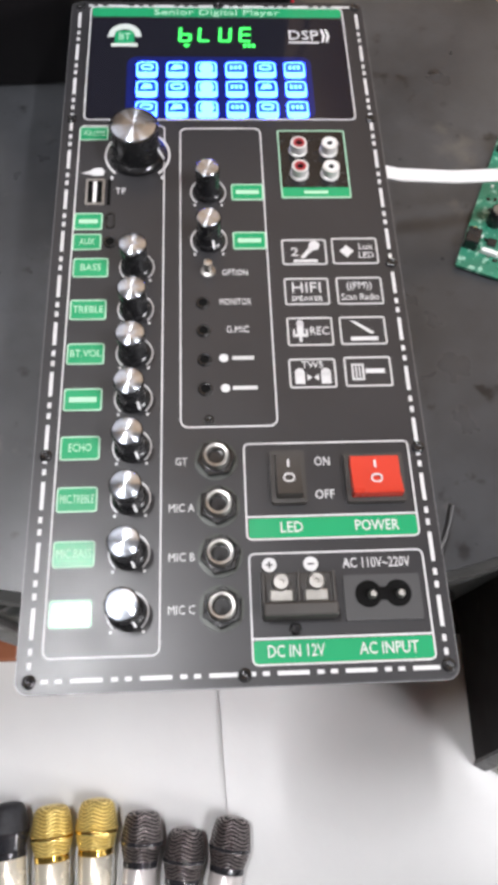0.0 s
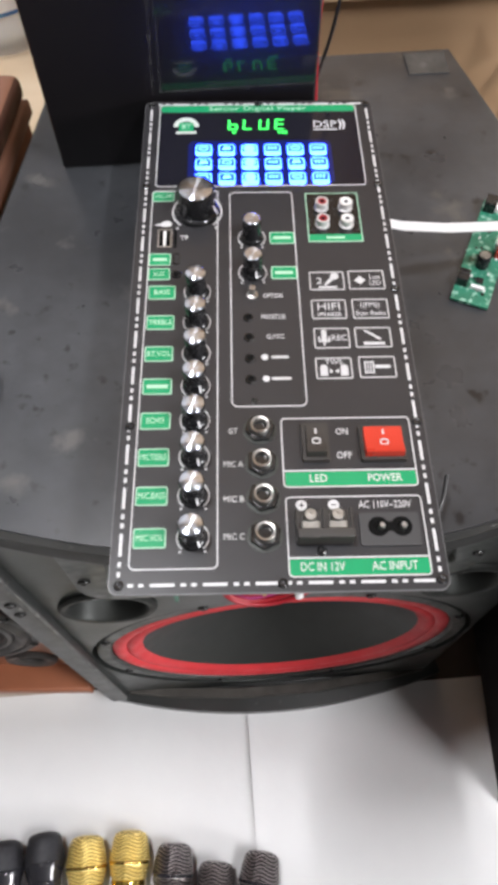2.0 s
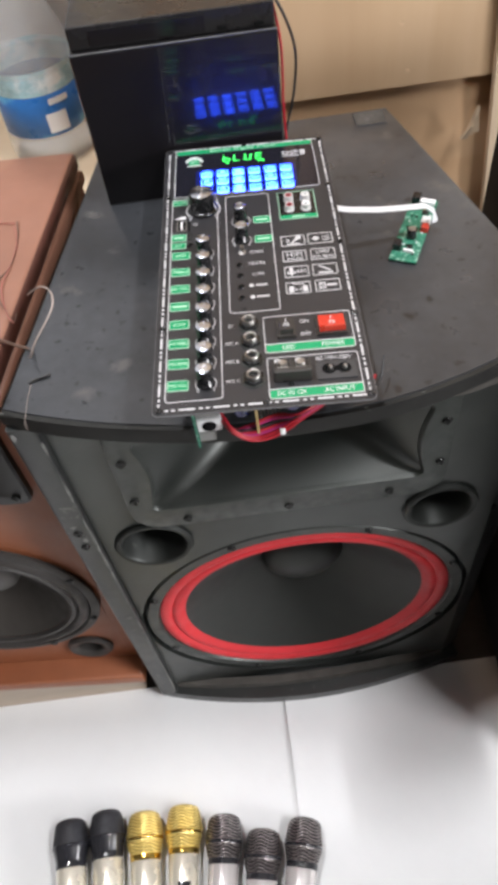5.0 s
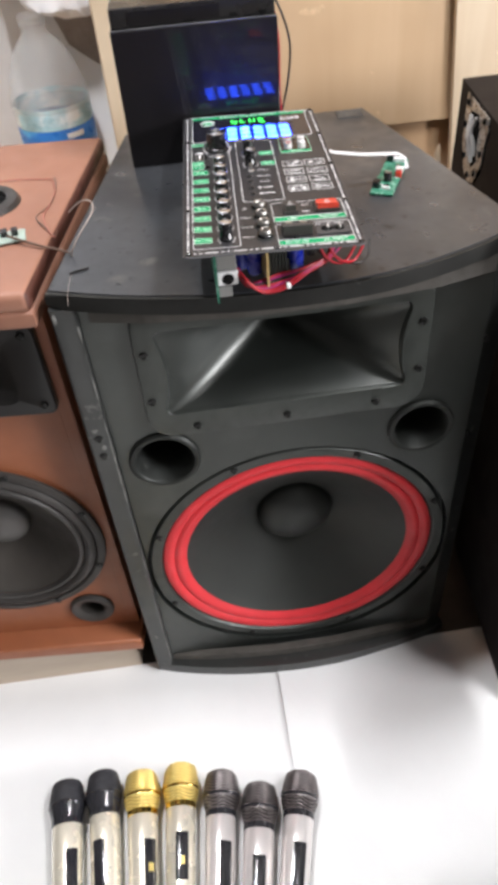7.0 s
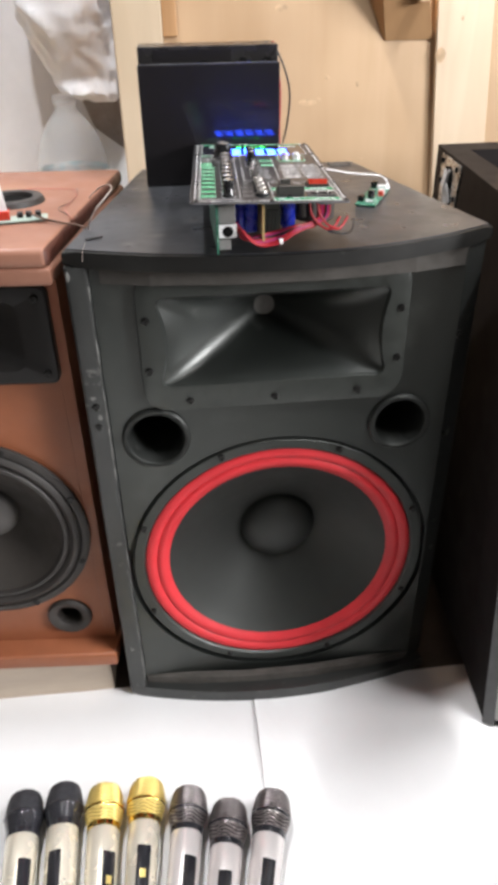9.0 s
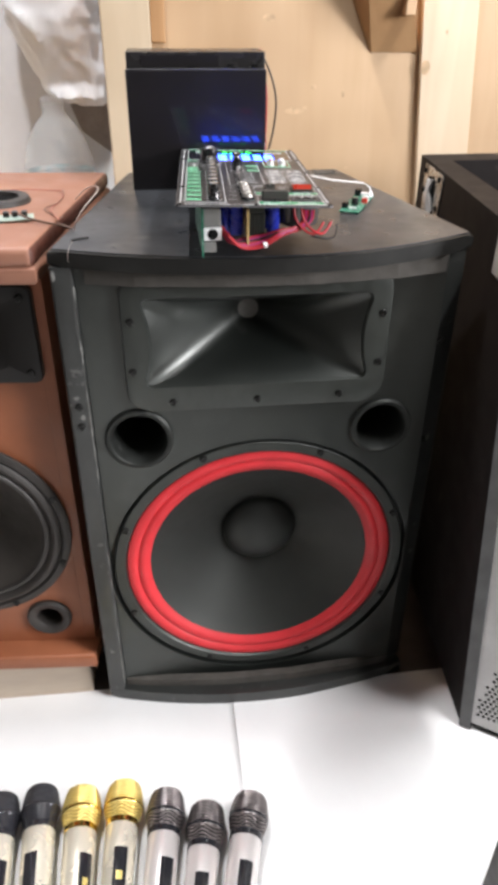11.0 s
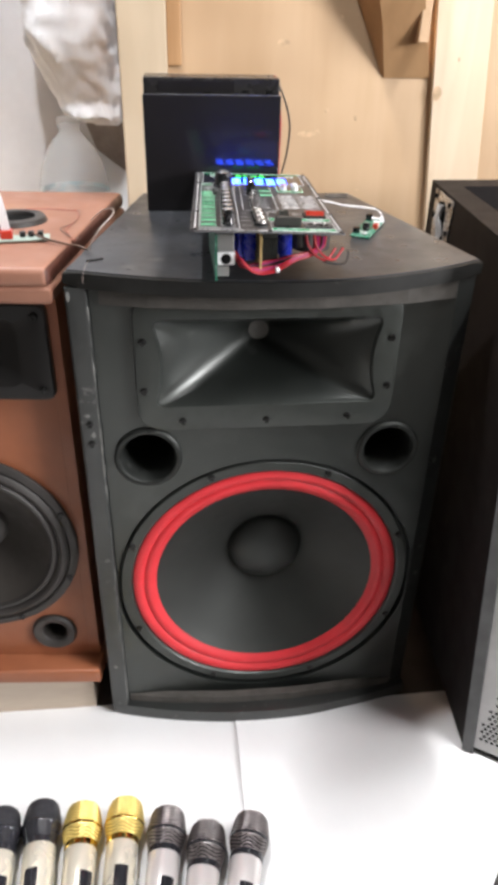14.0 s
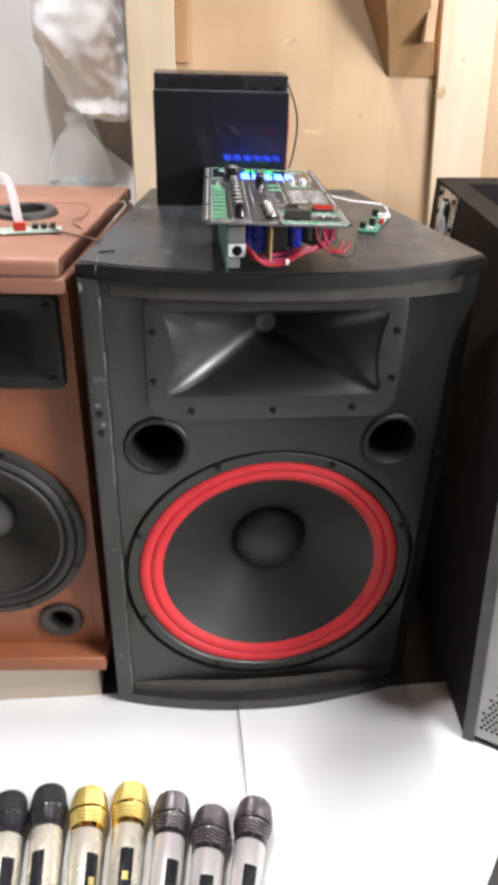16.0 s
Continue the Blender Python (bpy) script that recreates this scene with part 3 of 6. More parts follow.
for s in (-1, 1):
    b = bm_new()
    o = [(s * 0.2425, -0.010 if s < 0 else 0.016), (s * 0.2165, -0.010 if s < 0 else 0.003), (s * 0.2165, 0.012), (s * 0.222, 0.035), (s * 0.150, 0.382), (s * 0.1665, 0.382)]
    slab(b, o, 0.0262, 0.7220)
    bmesh.ops.bevel(b, geom=[e for e in b.edges if abs(e.verts[0].co.z - e.verts[1].co.z) > 0.1 and min(e.verts[0].co.y, e.verts[1].co.y) < 0], offset=0.004, segments=3, affect="EDGES", profile=0.5)
    part("side_panel", b, M_side, spk, "", 50)
b = bm_new(); box(b, -0.149, 0.149, 0.366, 0.380, 0.0262, 0.7220)
part("back_panel", b, M_black, spk)

WX, WZ = 0.0005, 0.2625
PORTS = ((-0.1605, 0.492, 0.036), (0.1565, 0.492, 0.034))
FLAT = Matrix.Rotation(radians(90), 4, "X")
b = bm_new()
holed(b, [(-0.2163, 0.0264), (0.2163, 0.0264), (0.2163, 0.7218), (-0.2163, 0.7218)],
      [circle(WX, WZ, 0.2182, 72)] + [circle(x, z, r, 40) for x, z, r in PORTS] + [rrect(-0.0095, 0.627, 0.300, 0.140, 0.012)], FLAT)
r = bmesh.ops.extrude_face_region(b, geom=list(b.faces))
bmesh.ops.translate(b, vec=(0, 0.015, 0), verts=[v for v in r["geom"] if isinstance(v, bmesh.types.BMVert)])
part("baffle", b, M_black, spk, "black painted front board")

# felt strips under the top and over the bottom
b = bm_new()
loft(b, [[(x, y, z) for x, y in ((-0.205, -0.0040), (-0.15, -0.018), (-0.05, -0.029), (0.05, -0.029), (0.15, -0.018), (0.214, -0.0015))] for z in (0.7219, 0.7005)], closed=False)
r = bmesh.ops.extrude_face_region(b, geom=list(b.faces))
bmesh.ops.translate(b, vec=(0, 0.012, 0), verts=[v for v in r["geom"] if isinstance(v, bmesh.types.BMVert)])
part("felt_strip", b, M_batten, spk, "worn grey felt strip under the top")
b = bm_new()
loft(b, [[(x, y, z) for x, y in ((-0.214, -0.0015), (-0.15, -0.012), (-0.05, -0.020), (0.05, -0.020), (0.15, -0.012), (0.214, -0.0015))] for z in (0.0262, 0.041)], closed=False)
r = bmesh.ops.extrude_face_region(b, geom=list(b.faces))
bmesh.ops.translate(b, vec=(0, 0.012, 0), verts=[v for v in r["geom"] if isinstance(v, bmesh.types.BMVert)])
part("felt_strip", b, M_batten, spk, "worn grey felt strip over the bottom edge")

# horn
HX, HZ = -0.0095, 0.625
horn_loops = []
PER = 12


def upright(loop):
    """Adds points along the straight sides of a loop."""
    n, per = 6, len(loop) // 4
    out = []
    for i, (x0, z0) in enumerate(loop):
        x1, z1 = loop[(i + 1) % len(loop)]
        out.append((x0, z0))
        if i % per == per - 1:
            out += [(x0 + (x1 - x0) * q / n, z0 + (z1 - z0) * q / n) for q in range(1, n)]
    return out


def bowed(x, z, w, h, k):
    """Draws the upright sides of a loop inwards at mid height."""
    side = max(0.0, min(1.0, (abs(x) - w / 2 + 0.02) / 0.02))
    return x - math.copysign(0.011 * k * side * max(0.0, 1 - (2 * z / h) ** 2), x)


for y, w, h, rr in ((0.0, 0.321, 0.180, 0.032), (-0.0065, 0.321, 0.180, 0.032), (-0.0082, 0.3195, 0.1785, 0.0312), (-0.0090, 0.316, 0.175, 0.030), (-0.0088, 0.282, 0.114, 0.014), (-0.0070, 0.279, 0.112, 0.013), (-0.004, 0.276, 0.110, 0.011)):
    k = 1.0 if w < 0.3 else 0.0
    horn_loops.append([(HX + bowed(x, z, w, h, k), y, HZ + z) for x, z in upright(rrect(0, 0, w, h, rr, PER))])
b = bm_new(); loft(b, horn_loops)
horn = part("horn_flange", b, M_flange, spk, "matt black rectangular horn flange with rounded corners", 35)
flare = []
for k in range(15):
    s = k / 14
    w, h = 0.277 + (0.026 - 0.277) * s ** 0.90, 0.111 + (0.026 - 0.111) * s ** 0.90
    rr = min(0.012 + 0.016 * math.sin(math.pi * s ** 0.7), w / 2 - 0.0004, h / 2 - 0.0004)
    flare.append([(HX + bowed(x, z, w, h, (1 - s) ** 2), -0.0042 + 0.102 * s, HZ + z) for x, z in upright(rrect(0, 0, w, h, rr, PER))])
b = bm_new(); loft(b, flare)
part("horn_flare", b, M_horn, horn, "glossy black horn flare", 28)
b = bm_new(); lathe(b, [(0, 0.001), (0.010, 0.0006), (0.0145, 0)], 24, Matrix.Translation((HX, 0.0975, HZ)) @ FRONT)
part("throat_screen", b, mat("grey_throat_mesh", (0.22, 0.215, 0.20), 0.5, vary=0.1, scale=200, bump=0.4), horn, "pale grey mesh disc in the throat", 40)


def screw(parent, x, y, z, r=0.0050, ob=[]):
    if not ob:
        b = bm_new()
        lathe(b, [(0, 0.0008), (r * 0.45, 0.0008), (r * 0.5, 0.0022), (r * 0.85, 0.002), (r, 0.0006), (r, -0.001)], 14, FRONT)
        ob.append(part("screw", b, M_screw, parent, "", 40, (x, y, z)))
        return ob[0]
    c = ob[0].copy()
    scene.collection.objects.link(c)
    c.parent, c.location = parent, (x, y, z)
    return c


for x, z in ((-0.150, 0.655), (-0.151, 0.591), (-0.105, 0.548), (0.0, 0.547), (0.104, 0.549), (0.151, 0.591), (0.150, 0.655)):
    screw(horn, x - CX, -0.0090, z)

# ports
for i, (x, z, r) in enumerate(PORTS):
    b = bm_new()
    lathe(b, [(r + 0.0075, -0.002), (r + 0.0075, 0.002), (r + 0.005, 0.0045), (r + 0.001, 0.004), (r - 0.0015, 0.001), (r - 0.003, -0.11), (0, -0.112)], 40, Matrix.Translation((x, -0.001, z)) @ FRONT)
    part("port_tube", b, M_port, spk, "round black bass port", 40)

# woofer
WM = Matrix.Translation((WX, -0.0005, WZ)) @ FRONT
b = bm_new(); lathe(b, [(0.2200, -0.018), (0.2132, -0.018), (0.2126, -0.004), (0.2112, -0.0025), (0.1985, -0.0025), (0.1965, -0.0045), (0.1955, -0.0085)], 96, WM)
woof = part("woofer", b, M_frame, spk, "black steel woofer basket", 40)
b = bm_new(); lathe(b, [(0.1957, -0.0085), (0.1945, -0.0060), (0.1905, -0.0042), (0.1860, -0.0042), (0.1815, -0.0060), (0.1795, -0.0085), (0.1775, -0.0070), (0.1735, -0.0058), (0.1690, -0.0072), (0.1655, -0.0105), (0.1612, -0.0135)], 96, WM)
part("surround", b, M_red, woof, "bright red double-roll rubber surround", 40)
cone = []
for k in range(14):
    s = k / 13
    cone.append((0.1614 - (0.1614 - 0.050) * s, -0.0133 - 0.080 * s ** 0.92))
LEAN = WM @ Matrix(((1, 0, -0.115, -0.0015), (0, 1, 0, 0), (0, 0, 1, 0), (0, 0, 0, 1)))
b = bm_new(); lathe(b, cone, 96, LEAN)
part("cone", b, M_cone, woof, "matt black paper cone", 40)
b = bm_new(); lathe(b, [(0.0605 * math.cos(a), -0.0885 + 0.029 * math.sin(a)) for a in [math.pi / 2 * k / 10 for k in range(10)]] + [(0, -0.0595)], 64, LEAN @ Matrix.Diagonal((0.95, 0.95, 1, 1)))
part("dust_cap", b, M_cap, woof, "smooth black dome dust cap", 40)
for k in range(8):
    a = radians(22.5 + 45 * k)
    screw(woof, WX + 0.207 * math.cos(a), 0.0014, WZ + 0.207 * math.sin(a))
for x, z in ((-0.2290, 0.548), (0.2200, 0.464), (-0.229, 0.52), (0.222, 0.61)):
    screw(spk, x, -0.0102 if x < 0 else 0.0045, z)
# bare wood showing along worn edges
def worn(path, r, seed):
    """A ragged sliver along an edge, swelling and thinning out."""
    loops, n = [], 6 * (len(path) - 1)
    for k in range(n + 1):
        q = min(len(path) - 1 - 1e-6, k / 6)
        i = int(q)
        p = [path[i][c] + (path[i + 1][c] - path[i][c]) * (q - i) for c in range(3)]
        t = Vector(path[i + 1]) - Vector(path[i])
        u = t.cross(Vector((0.3, 1, 0.1))).normalized()
        v = t.cross(u).normalized()
        w = r * max(0.12, 0.45 + 1.5 * noise.noise((k * 0.23, seed, 0.5)) + 0.5 * noise.noise((k * 0.9, seed, 3.1)))
        jog = 0.0006 * noise.noise((k * 0.5, seed, 7.7))
        loops.append([tuple(Vector(p) + u * (w * math.cos(a) + jog) + v * (w * math.sin(a))) for a in [2 * math.pi * j / 5 for j in range(5)]])
    b = bm_new()
    loft(b, loops, True, True)
    return part("worn_edge", b, M_scuff, spk, "pale bare wood along a worn edge", 50)


worn([(-0.2176, -0.0090, 0.04 + 0.66 * k / 24) for k in range(25)], 0.0011, 3)
worn([(x * 0.991, y * 0.985 + 0.0014, TOPZ - 0.0027) for x, y in bow(0.050, 0.2425, rake=0.020)[:26]], 0.0008, 8)
worn([(x * 0.998, y + 0.0012, 0.0245) for x, y in bow(0.036, 0.2425)[:22]], 0.0009, 11)
for x, z, w, h in ((-0.2310, 0.5600, 0.0042, 0.0030), (-0.2255, 0.5330, 0.0030, 0.0046), (-0.2380, 0.7120, 0.0022, 0.0070), (-0.2300, 0.1150, 0.0030, 0.0026)):
    b = bm_new()
    loft(b, [[(x + k * w * math.cos(a) * (1 + 0.3 * math.sin(3 * a + z * 90)), y, z + k * h * math.sin(a)) for a in [2 * math.pi * j / 9 for j in range(9)]] for y, k in ((-0.0095, 1.0), (-0.0104, 0.8))], True, True)
    part("paint_chip", b, M_scuff, spk, "pale chip of bare wood", 40)
# corner socket in the top
b = bm_new(); box(b, 0.124, 0.158, 0.350, 0.377, TOPZ, TOPZ + 0.0008, 0.0004)
part("corner_plate", b, mat("scuffed_corner_plate", (0.05, 0.047, 0.043), 0.6, vary=0.4, scale=60, bump=0.5, stain=(0.09, 0.085, 0.08), stain_at=0.60, stain_scale=70), spk, "scuffed plate let into the top")


# ---- the brown loudspeaker ----
BA = radians(-4.0)
brn = thing("brown_loudspeaker", Matrix.Translation((-0.2475, -0.004, 0)) @ Matrix.Rotation(BA, 4, "Z"), "reddish-brown vinyl loudspeaker with grey woofer, on a low plinth", "loudspeaker")
BW, B0, BT = 0.365, 0.076, 0.744
SIDE = 0.036


def bplan(y0, inset=0.0):
    return [(-BW + inset, y0), (-inset, y0), (SIDE - inset, 0.386 - inset), (-BW - SIDE + inset, 0.386 - inset)]


b = bm_new(); slab(b, bplan(-0.001), 0.7005, 0.7215)
bmesh.ops.bevel(b, geom=[e for e in b.edges if abs(e.verts[0].co.z - e.verts[1].co.z) < 1e-6], offset=0.006, segments=4, affect="EDGES", profile=0.5)
part("lower_lip", b, M_brown_top, brn, "rounded lip under the top", 50)
b = bm_new(); slab(b, bplan(-0.004), 0.7218, BT)
bmesh.ops.bevel(b, geom=[e for e in b.edges if max(e.verts[0].co.z, e.verts[1].co.z) > 0.72], offset=0.0075, segments=5, affect="EDGES", profile=0.5)
bt_ = part("top_panel", b, M_brown_top, brn, "worn tan vinyl top with dark red-brown sides", 50)
bt_.data.materials.append(M_darkbrown)
for p in bt_.data.polygons:
    if abs(p.normal.x) > 0.55:
        p.material_index = 1
b = bm_new(); slab(b, bplan(-0.001), B0, 0.104)
bmesh.ops.bevel(b, geom=[e for e in b.edges if abs(e.verts[0].co.z - e.verts[1].co.z) < 1e-6], offset=0.005, segments=3, affect="EDGES", profile=0.5)
part("bottom_panel", b, M_brown, brn, "", 50)
b = bm_new(); slab(b, [(-BW - 0.003, 0.100), (0.003, 0.100), (SIDE - 0.004, 0.380), (-BW - SIDE + 0.004, 0.380)], 0.1042, 0.7002)
part("body", b, M_brown, brn)
for q in ([(-0.0188, 0.034), (-0.004, 0.034), (0.003, 0.0998), (-0.0188, 0.0998)], [(-BW + 0.0188, 0.034), (-BW + 0.004, 0.034), (-BW - 0.003, 0.0998), (-BW + 0.0188, 0.0998)]):
    b = bm_new(); slab(b, q, 0.1042, 0.7002)
    part("side_panel", b, M_brown, brn)
BX, BZ = -0.168, 0.331
b = bm_new()
holed(b, [(-BW + 0.019, 0.1044), (-0.019, 0.1044), (-0.019, 0.7001), (-BW + 0.019, 0.7001)],
      [circle(BX, BZ, 0.139, 64), rrect(BX, 0.630, 0.238, 0.091, 0.021), circle(-0.069, 0.157, 0.0192, 30)], FLAT)
bmesh.ops.translate(b, vec=(0, 0.034, 0), verts=b.verts)
r = bmesh.ops.extrude_face_region(b, geom=list(b.faces))
bmesh.ops.translate(b, vec=(0, 0.012, 0), verts=[v for v in r["geom"] if isinstance(v, bmesh.types.BMVert)])
part("baffle", b, M_brown, brn)
b = bm_new()
lathe(b, [(0.140, -0.004), (0.1535, 0.001), (0.1535, 0.005), (0.150, 0.0075), (0.143, 0.0075), (0.140, 0.004), (0.137, 0.008), (0.132, 0.010), (0.127, 0.008), (0.124, 0.004), (0.121, 0.008), (0.117, 0.008), (0.113, 0.003)], 72, Matrix.Translation((BX, 0.032, BZ)) @ FRONT)
bw = part("woofer", b, M_bplast, brn, "round black woofer with a ribbed edge", 40)
b = bm_new(); lathe(b, [(0.1132, 0.003), (0.09, -0.016), (0.06, -0.037), (0.034, -0.050)], 72, Matrix.Translation((BX, 0.0325, BZ)) @ FRONT)
part("cone", b, M_bcone, bw, "grey paper cone", 40)
b = bm_new(); lathe(b, [(0.042, -0.004), (0.041, 0.0)] + [(0.041 * math.cos(a), 0.018 * math.sin(a)) for a in [math.pi / 2 * k / 7 for k in range(1, 7)]] + [(0, 0.018)], 40, Matrix.Translation((BX, 0.0735, BZ)) @ FRONT)
part("dust_cap", b, M_bcap, bw, "pale grey dust cap", 40)
for k in range(8):
    a = radians(22.5 + 45 * k)
    screw(bw, BX + 0.147 * math.cos(a), 0.0245, BZ + 0.147 * math.sin(a))
# horn plate
b = bm_new()
lp = [[(BX + x, y, 0.630 + z) for x, z in rrect(0, 0, w, h, rr, 8)] for y, w, h, rr in ((0.034, 0.305, 0.126, 0.012), (0.026, 0.305, 0.126, 0.012), (0.024, 0.300, 0.121, 0.011), (0.024, 0.236, 0.089, 0.02), (0.028, 0.222, 0.084, 0.02), (0.040, 0.17, 0.070, 0.02), (0.060, 0.105, 0.055, 0.02), (0.080, 0.06, 0.044, 0.02), (0.094, 0.041, 0.041, 0.0204))]
loft(b, lp, False, True)
hp = part("horn", b, M_bhorn, brn, "black plastic horn plate with rounded corners", 30)
for x, z in ((0.138, 0.048), (0.138, -0.048), (-0.138, 0.048), (-0.138, -0.048)):
    screw(hp, BX + x, 0.0235, 0.630 + z)
b = bm_new()
lathe(b, [(0.034, -0.001), (0.034, 0.003), (0.031, 0.0065), (0.022, 0.005), (0.0187, 0.0015), (0.0178, -0.055), (0, -0.056)], 36, Matrix.Translation((-0.069, 0.033, 0.157)) @ FRONT)
part("port", b, M_bplast, brn, "small round bass port", 40)
# pole cup on the top
b = bm_new(); lathe(b, [(0.027, 0.0002), (0.0275, 0.006), (0.030, 0.0075), (0.040, 0.006), (0.043, 0.0)], 36, Matrix.Translation((-0.085, 0.200, BT)))
cup = part("pole_cup", b, M_bplast, brn, "black ring round a pole socket in the top", 40)
b = bm_new(); lathe(b, [(0.0272, 0.0012), (0, 0.0008)], 30, Matrix.Translation((-0.085, 0.200, BT)))
part("socket_hole", b, M_hole, cup)
b = bm_new(); box(b, -1.0, -0.262, 0.012, 0.33, -0.004, 0.0757, 0.003)
tagged(part("wooden_plinth", b, mat("dull_beige_board", (0.46, 0.38, 0.30), 0.7, vary=0.15, scale=12, bump=0.3, stretch=(0.2, 1, 1)), None), "low beige plank plinth under the brown loudspeaker", "plinth")


# ---- the grey loudspeaker ----
gry = thing("grey_loudspeaker", Matrix.Translation((0.28, -0.172, 0.0)), "charcoal vinyl loudspeaker lying open, with a perforated steel grille", "loudspeaker")
GT, GB, LEAN_Y = 0.757, 0.0895, 0.118


def gpt(x, y, z):
    """A point of the cabinet whose front leans back with height."""
    return (x, y + LEAN_Y * (z - 0.09) / 0.67, z)


A, B_, C_, D_ = (0.0, 0.0), (0.372, -0.25), (0.47, 0.585), (0.04, 0.575)
b = bm_new()
lo = [gpt(*A, GB), gpt(*B_, GB), (*C_, GB), (*D_, GB)]
hi = [gpt(*A, GT), gpt(*B_, GT), (*C_, GT), (*D_, GT)]


def inset(q, d):
    c = Vector((sum(p[0] for p in q) / 4, sum(p[1] for p in q) / 4, q[0][2]))
    return [tuple(Vector(p) + (c - Vector(p)).normalized() * d) for p in q]


hin = inset(hi, 0.062)
loft(b, [lo, hi, hin, [(x, y, z - 0.16) for x, y, z in hin]], True, True)
bmesh.ops.bevel(b, geom=[e for e in b.edges if e.calc_face_angle(0) > 0.5 and max(e.verts[0].co.z, e.verts[1].co.z) > 0.1], offset=0.007, segments=3, affect="EDGES", profile=0.5)
part("cabinet", b, M_grey, gry, "charcoal vinyl box with an open top", 45)
fd = Vector((0.372, -0.25, 0)).normalized()
fup = Vector((0, LEAN_Y / 0.67, 1)).normalized()
fn = fd.cross(fup).normalized()
GM = Matrix(((fd.x, fup.x, fn.x, 0), (fd.y, fup.y, fn.y, 0), (fd.z, fup.z, fn.z, 0), (0, 0, 0, 1)))
GM = Matrix.Translation(gpt(0, 0, 0.0)) @ GM @ Matrix.Translation((0.0, 0.0, 0.001))
def perforated(b, x0, x1, y0, y1, hx, hy, nx, ny, px, py, r, has):
    """A flat steel sheet whose staggered holes are cut cell by cell."""
    def quad(ax, ay, cx, cy):
        b.faces.new([b.verts.new(GM @ Vector((x, y, 0.003))) for x, y in ((ax, ay), (cx, ay), (cx, cy), (ax, cy))])

    quad(x0, y0, x1, hy)
    quad(x0, hy + ny * py, x1, y1)
    for j in range(ny):
        ya, sx = hy + j * py, hx + (px / 2 if j % 2 else 0.0)
        quad(x0, ya, sx, ya + py)
        quad(sx + nx * px, ya, x1, ya + py)
        for i in range(nx):
            xa = sx + i * px
            if not has(i, j):
                quad(xa, ya, xa + px, ya + py)
                continue
            mx, my = xa + px / 2, ya + py / 2
            ring = [(xa + px, my), (xa + px, ya + py), (mx, ya + py), (xa, ya + py), (xa, my), (xa, ya), (mx, ya), (xa + px, ya)]
            out = [b.verts.new(GM @ Vector((x, y, 0.003))) for x, y in ring]
            inn = [b.verts.new(GM @ Vector((mx + r * math.cos(math.pi / 4 * k), my + r * math.sin(math.pi / 4 * k), 0.003))) for k in range(8)]
            for k in range(8):
                b.faces.new((out[k], out[(k + 1) % 8], inn[(k + 1) % 8], inn[k]))


b = bm_new()
perforated(b, 0.006, 0.42, 0.100, 0.70, 0.020, 0.115, 22, 46, 0.0075, 0.0065, 0.0026, lambda i, j: j * 0.0065 < (i + 1) * 0.028)
gr = part("grille", b, M_steel, gry, "scuffed light grey perforated steel grille")
b = bm_new(); slab(b, [(0.008, 0.104), (0.41, 0.09), (0.41, 0.69), (0.008, 0.69)], 0.0004, 0.001)
bmesh.ops.transform(b, matrix=GM, verts=b.verts)
part("backing_cloth", b, M_hole, gr)
b = bm_new(); slab(b, [(0.0, 0.09), (0.016, 0.09), (0.016, 0.70), (0.0, 0.70)], 0.0, 0.006)
bmesh.ops.transform(b, matrix=GM, verts=b.verts)
part("frame_strip", b, mat("grey_edge_trim", (0.10, 0.10, 0.10), 0.5, vary=0.2, scale=30), gry)
sd = (Vector((*D_, 0)) - Vector(gpt(*A, GT - 0.03)) * 1.0)
sd.z = 0
sd.normalize()
PMX = Matrix(((-sd.x, 0, -sd.y, D_[0]), (-sd.y, 0, sd.x, D_[1]), (0, 1, 0, GT - 0.052), (0, 0, 0, 1))) @ Matrix.Translation((0.042, 0.004, 0.0005))


def on_side(name, bm, material, parent, label="", smooth=None):
    bmesh.ops.transform(bm, matrix=PMX, verts=bm.verts)
    return part(name, bm, material, parent, label, smooth)


# battered steel corner bracket, screwed to the side near its upper edge
b = bm_new()
slab(b, [(0.0, 0.044), (0.100, 0.044), (0.104, 0.030), (0.098, 0.010), (0.094, -0.022), (0.072, -0.052), (0.046, -0.060), (0.024, -0.050), (0.004, -0.022), (0.0, 0.008)], 0.0, 0.0022)
bmesh.ops.bevel(b, geom=list(b.edges), offset=0.0006, segments=2, affect="EDGES")
bkt = on_side("steel_bracket", b, M_patch, gry, "battered silver steel bracket with black screws", 40)
b = bm_new(); slab(b, [(0.030, 0.030), (0.058, 0.034), (0.072, 0.020), (0.066, -0.006), (0.076, -0.020), (0.060, -0.034), (0.040, -0.028), (0.034, -0.008), (0.022, 0.006)], 0.0022, 0.0028)
on_side("torn_recess", b, M_hole, bkt)
for q in ([(0.034, 0.026, 0.004), (0.046, 0.008, 0.007), (0.050, -0.012, 0.005), (0.060, -0.028, 0.004)], [(0.058, 0.030, 0.004), (0.055, 0.012, 0.008), (0.062, 0.0, 0.006), (0.068, -0.016, 0.004)], [(0.028, 0.008, 0.004), (0.040, -0.002, 0.006), (0.046, -0.022, 0.004)]):
    b = bm_new(); tube(b, q, 0.0030, 6)
    on_side("bent_rib", b, M_steel, bkt, "bright bent steel rib", 50)
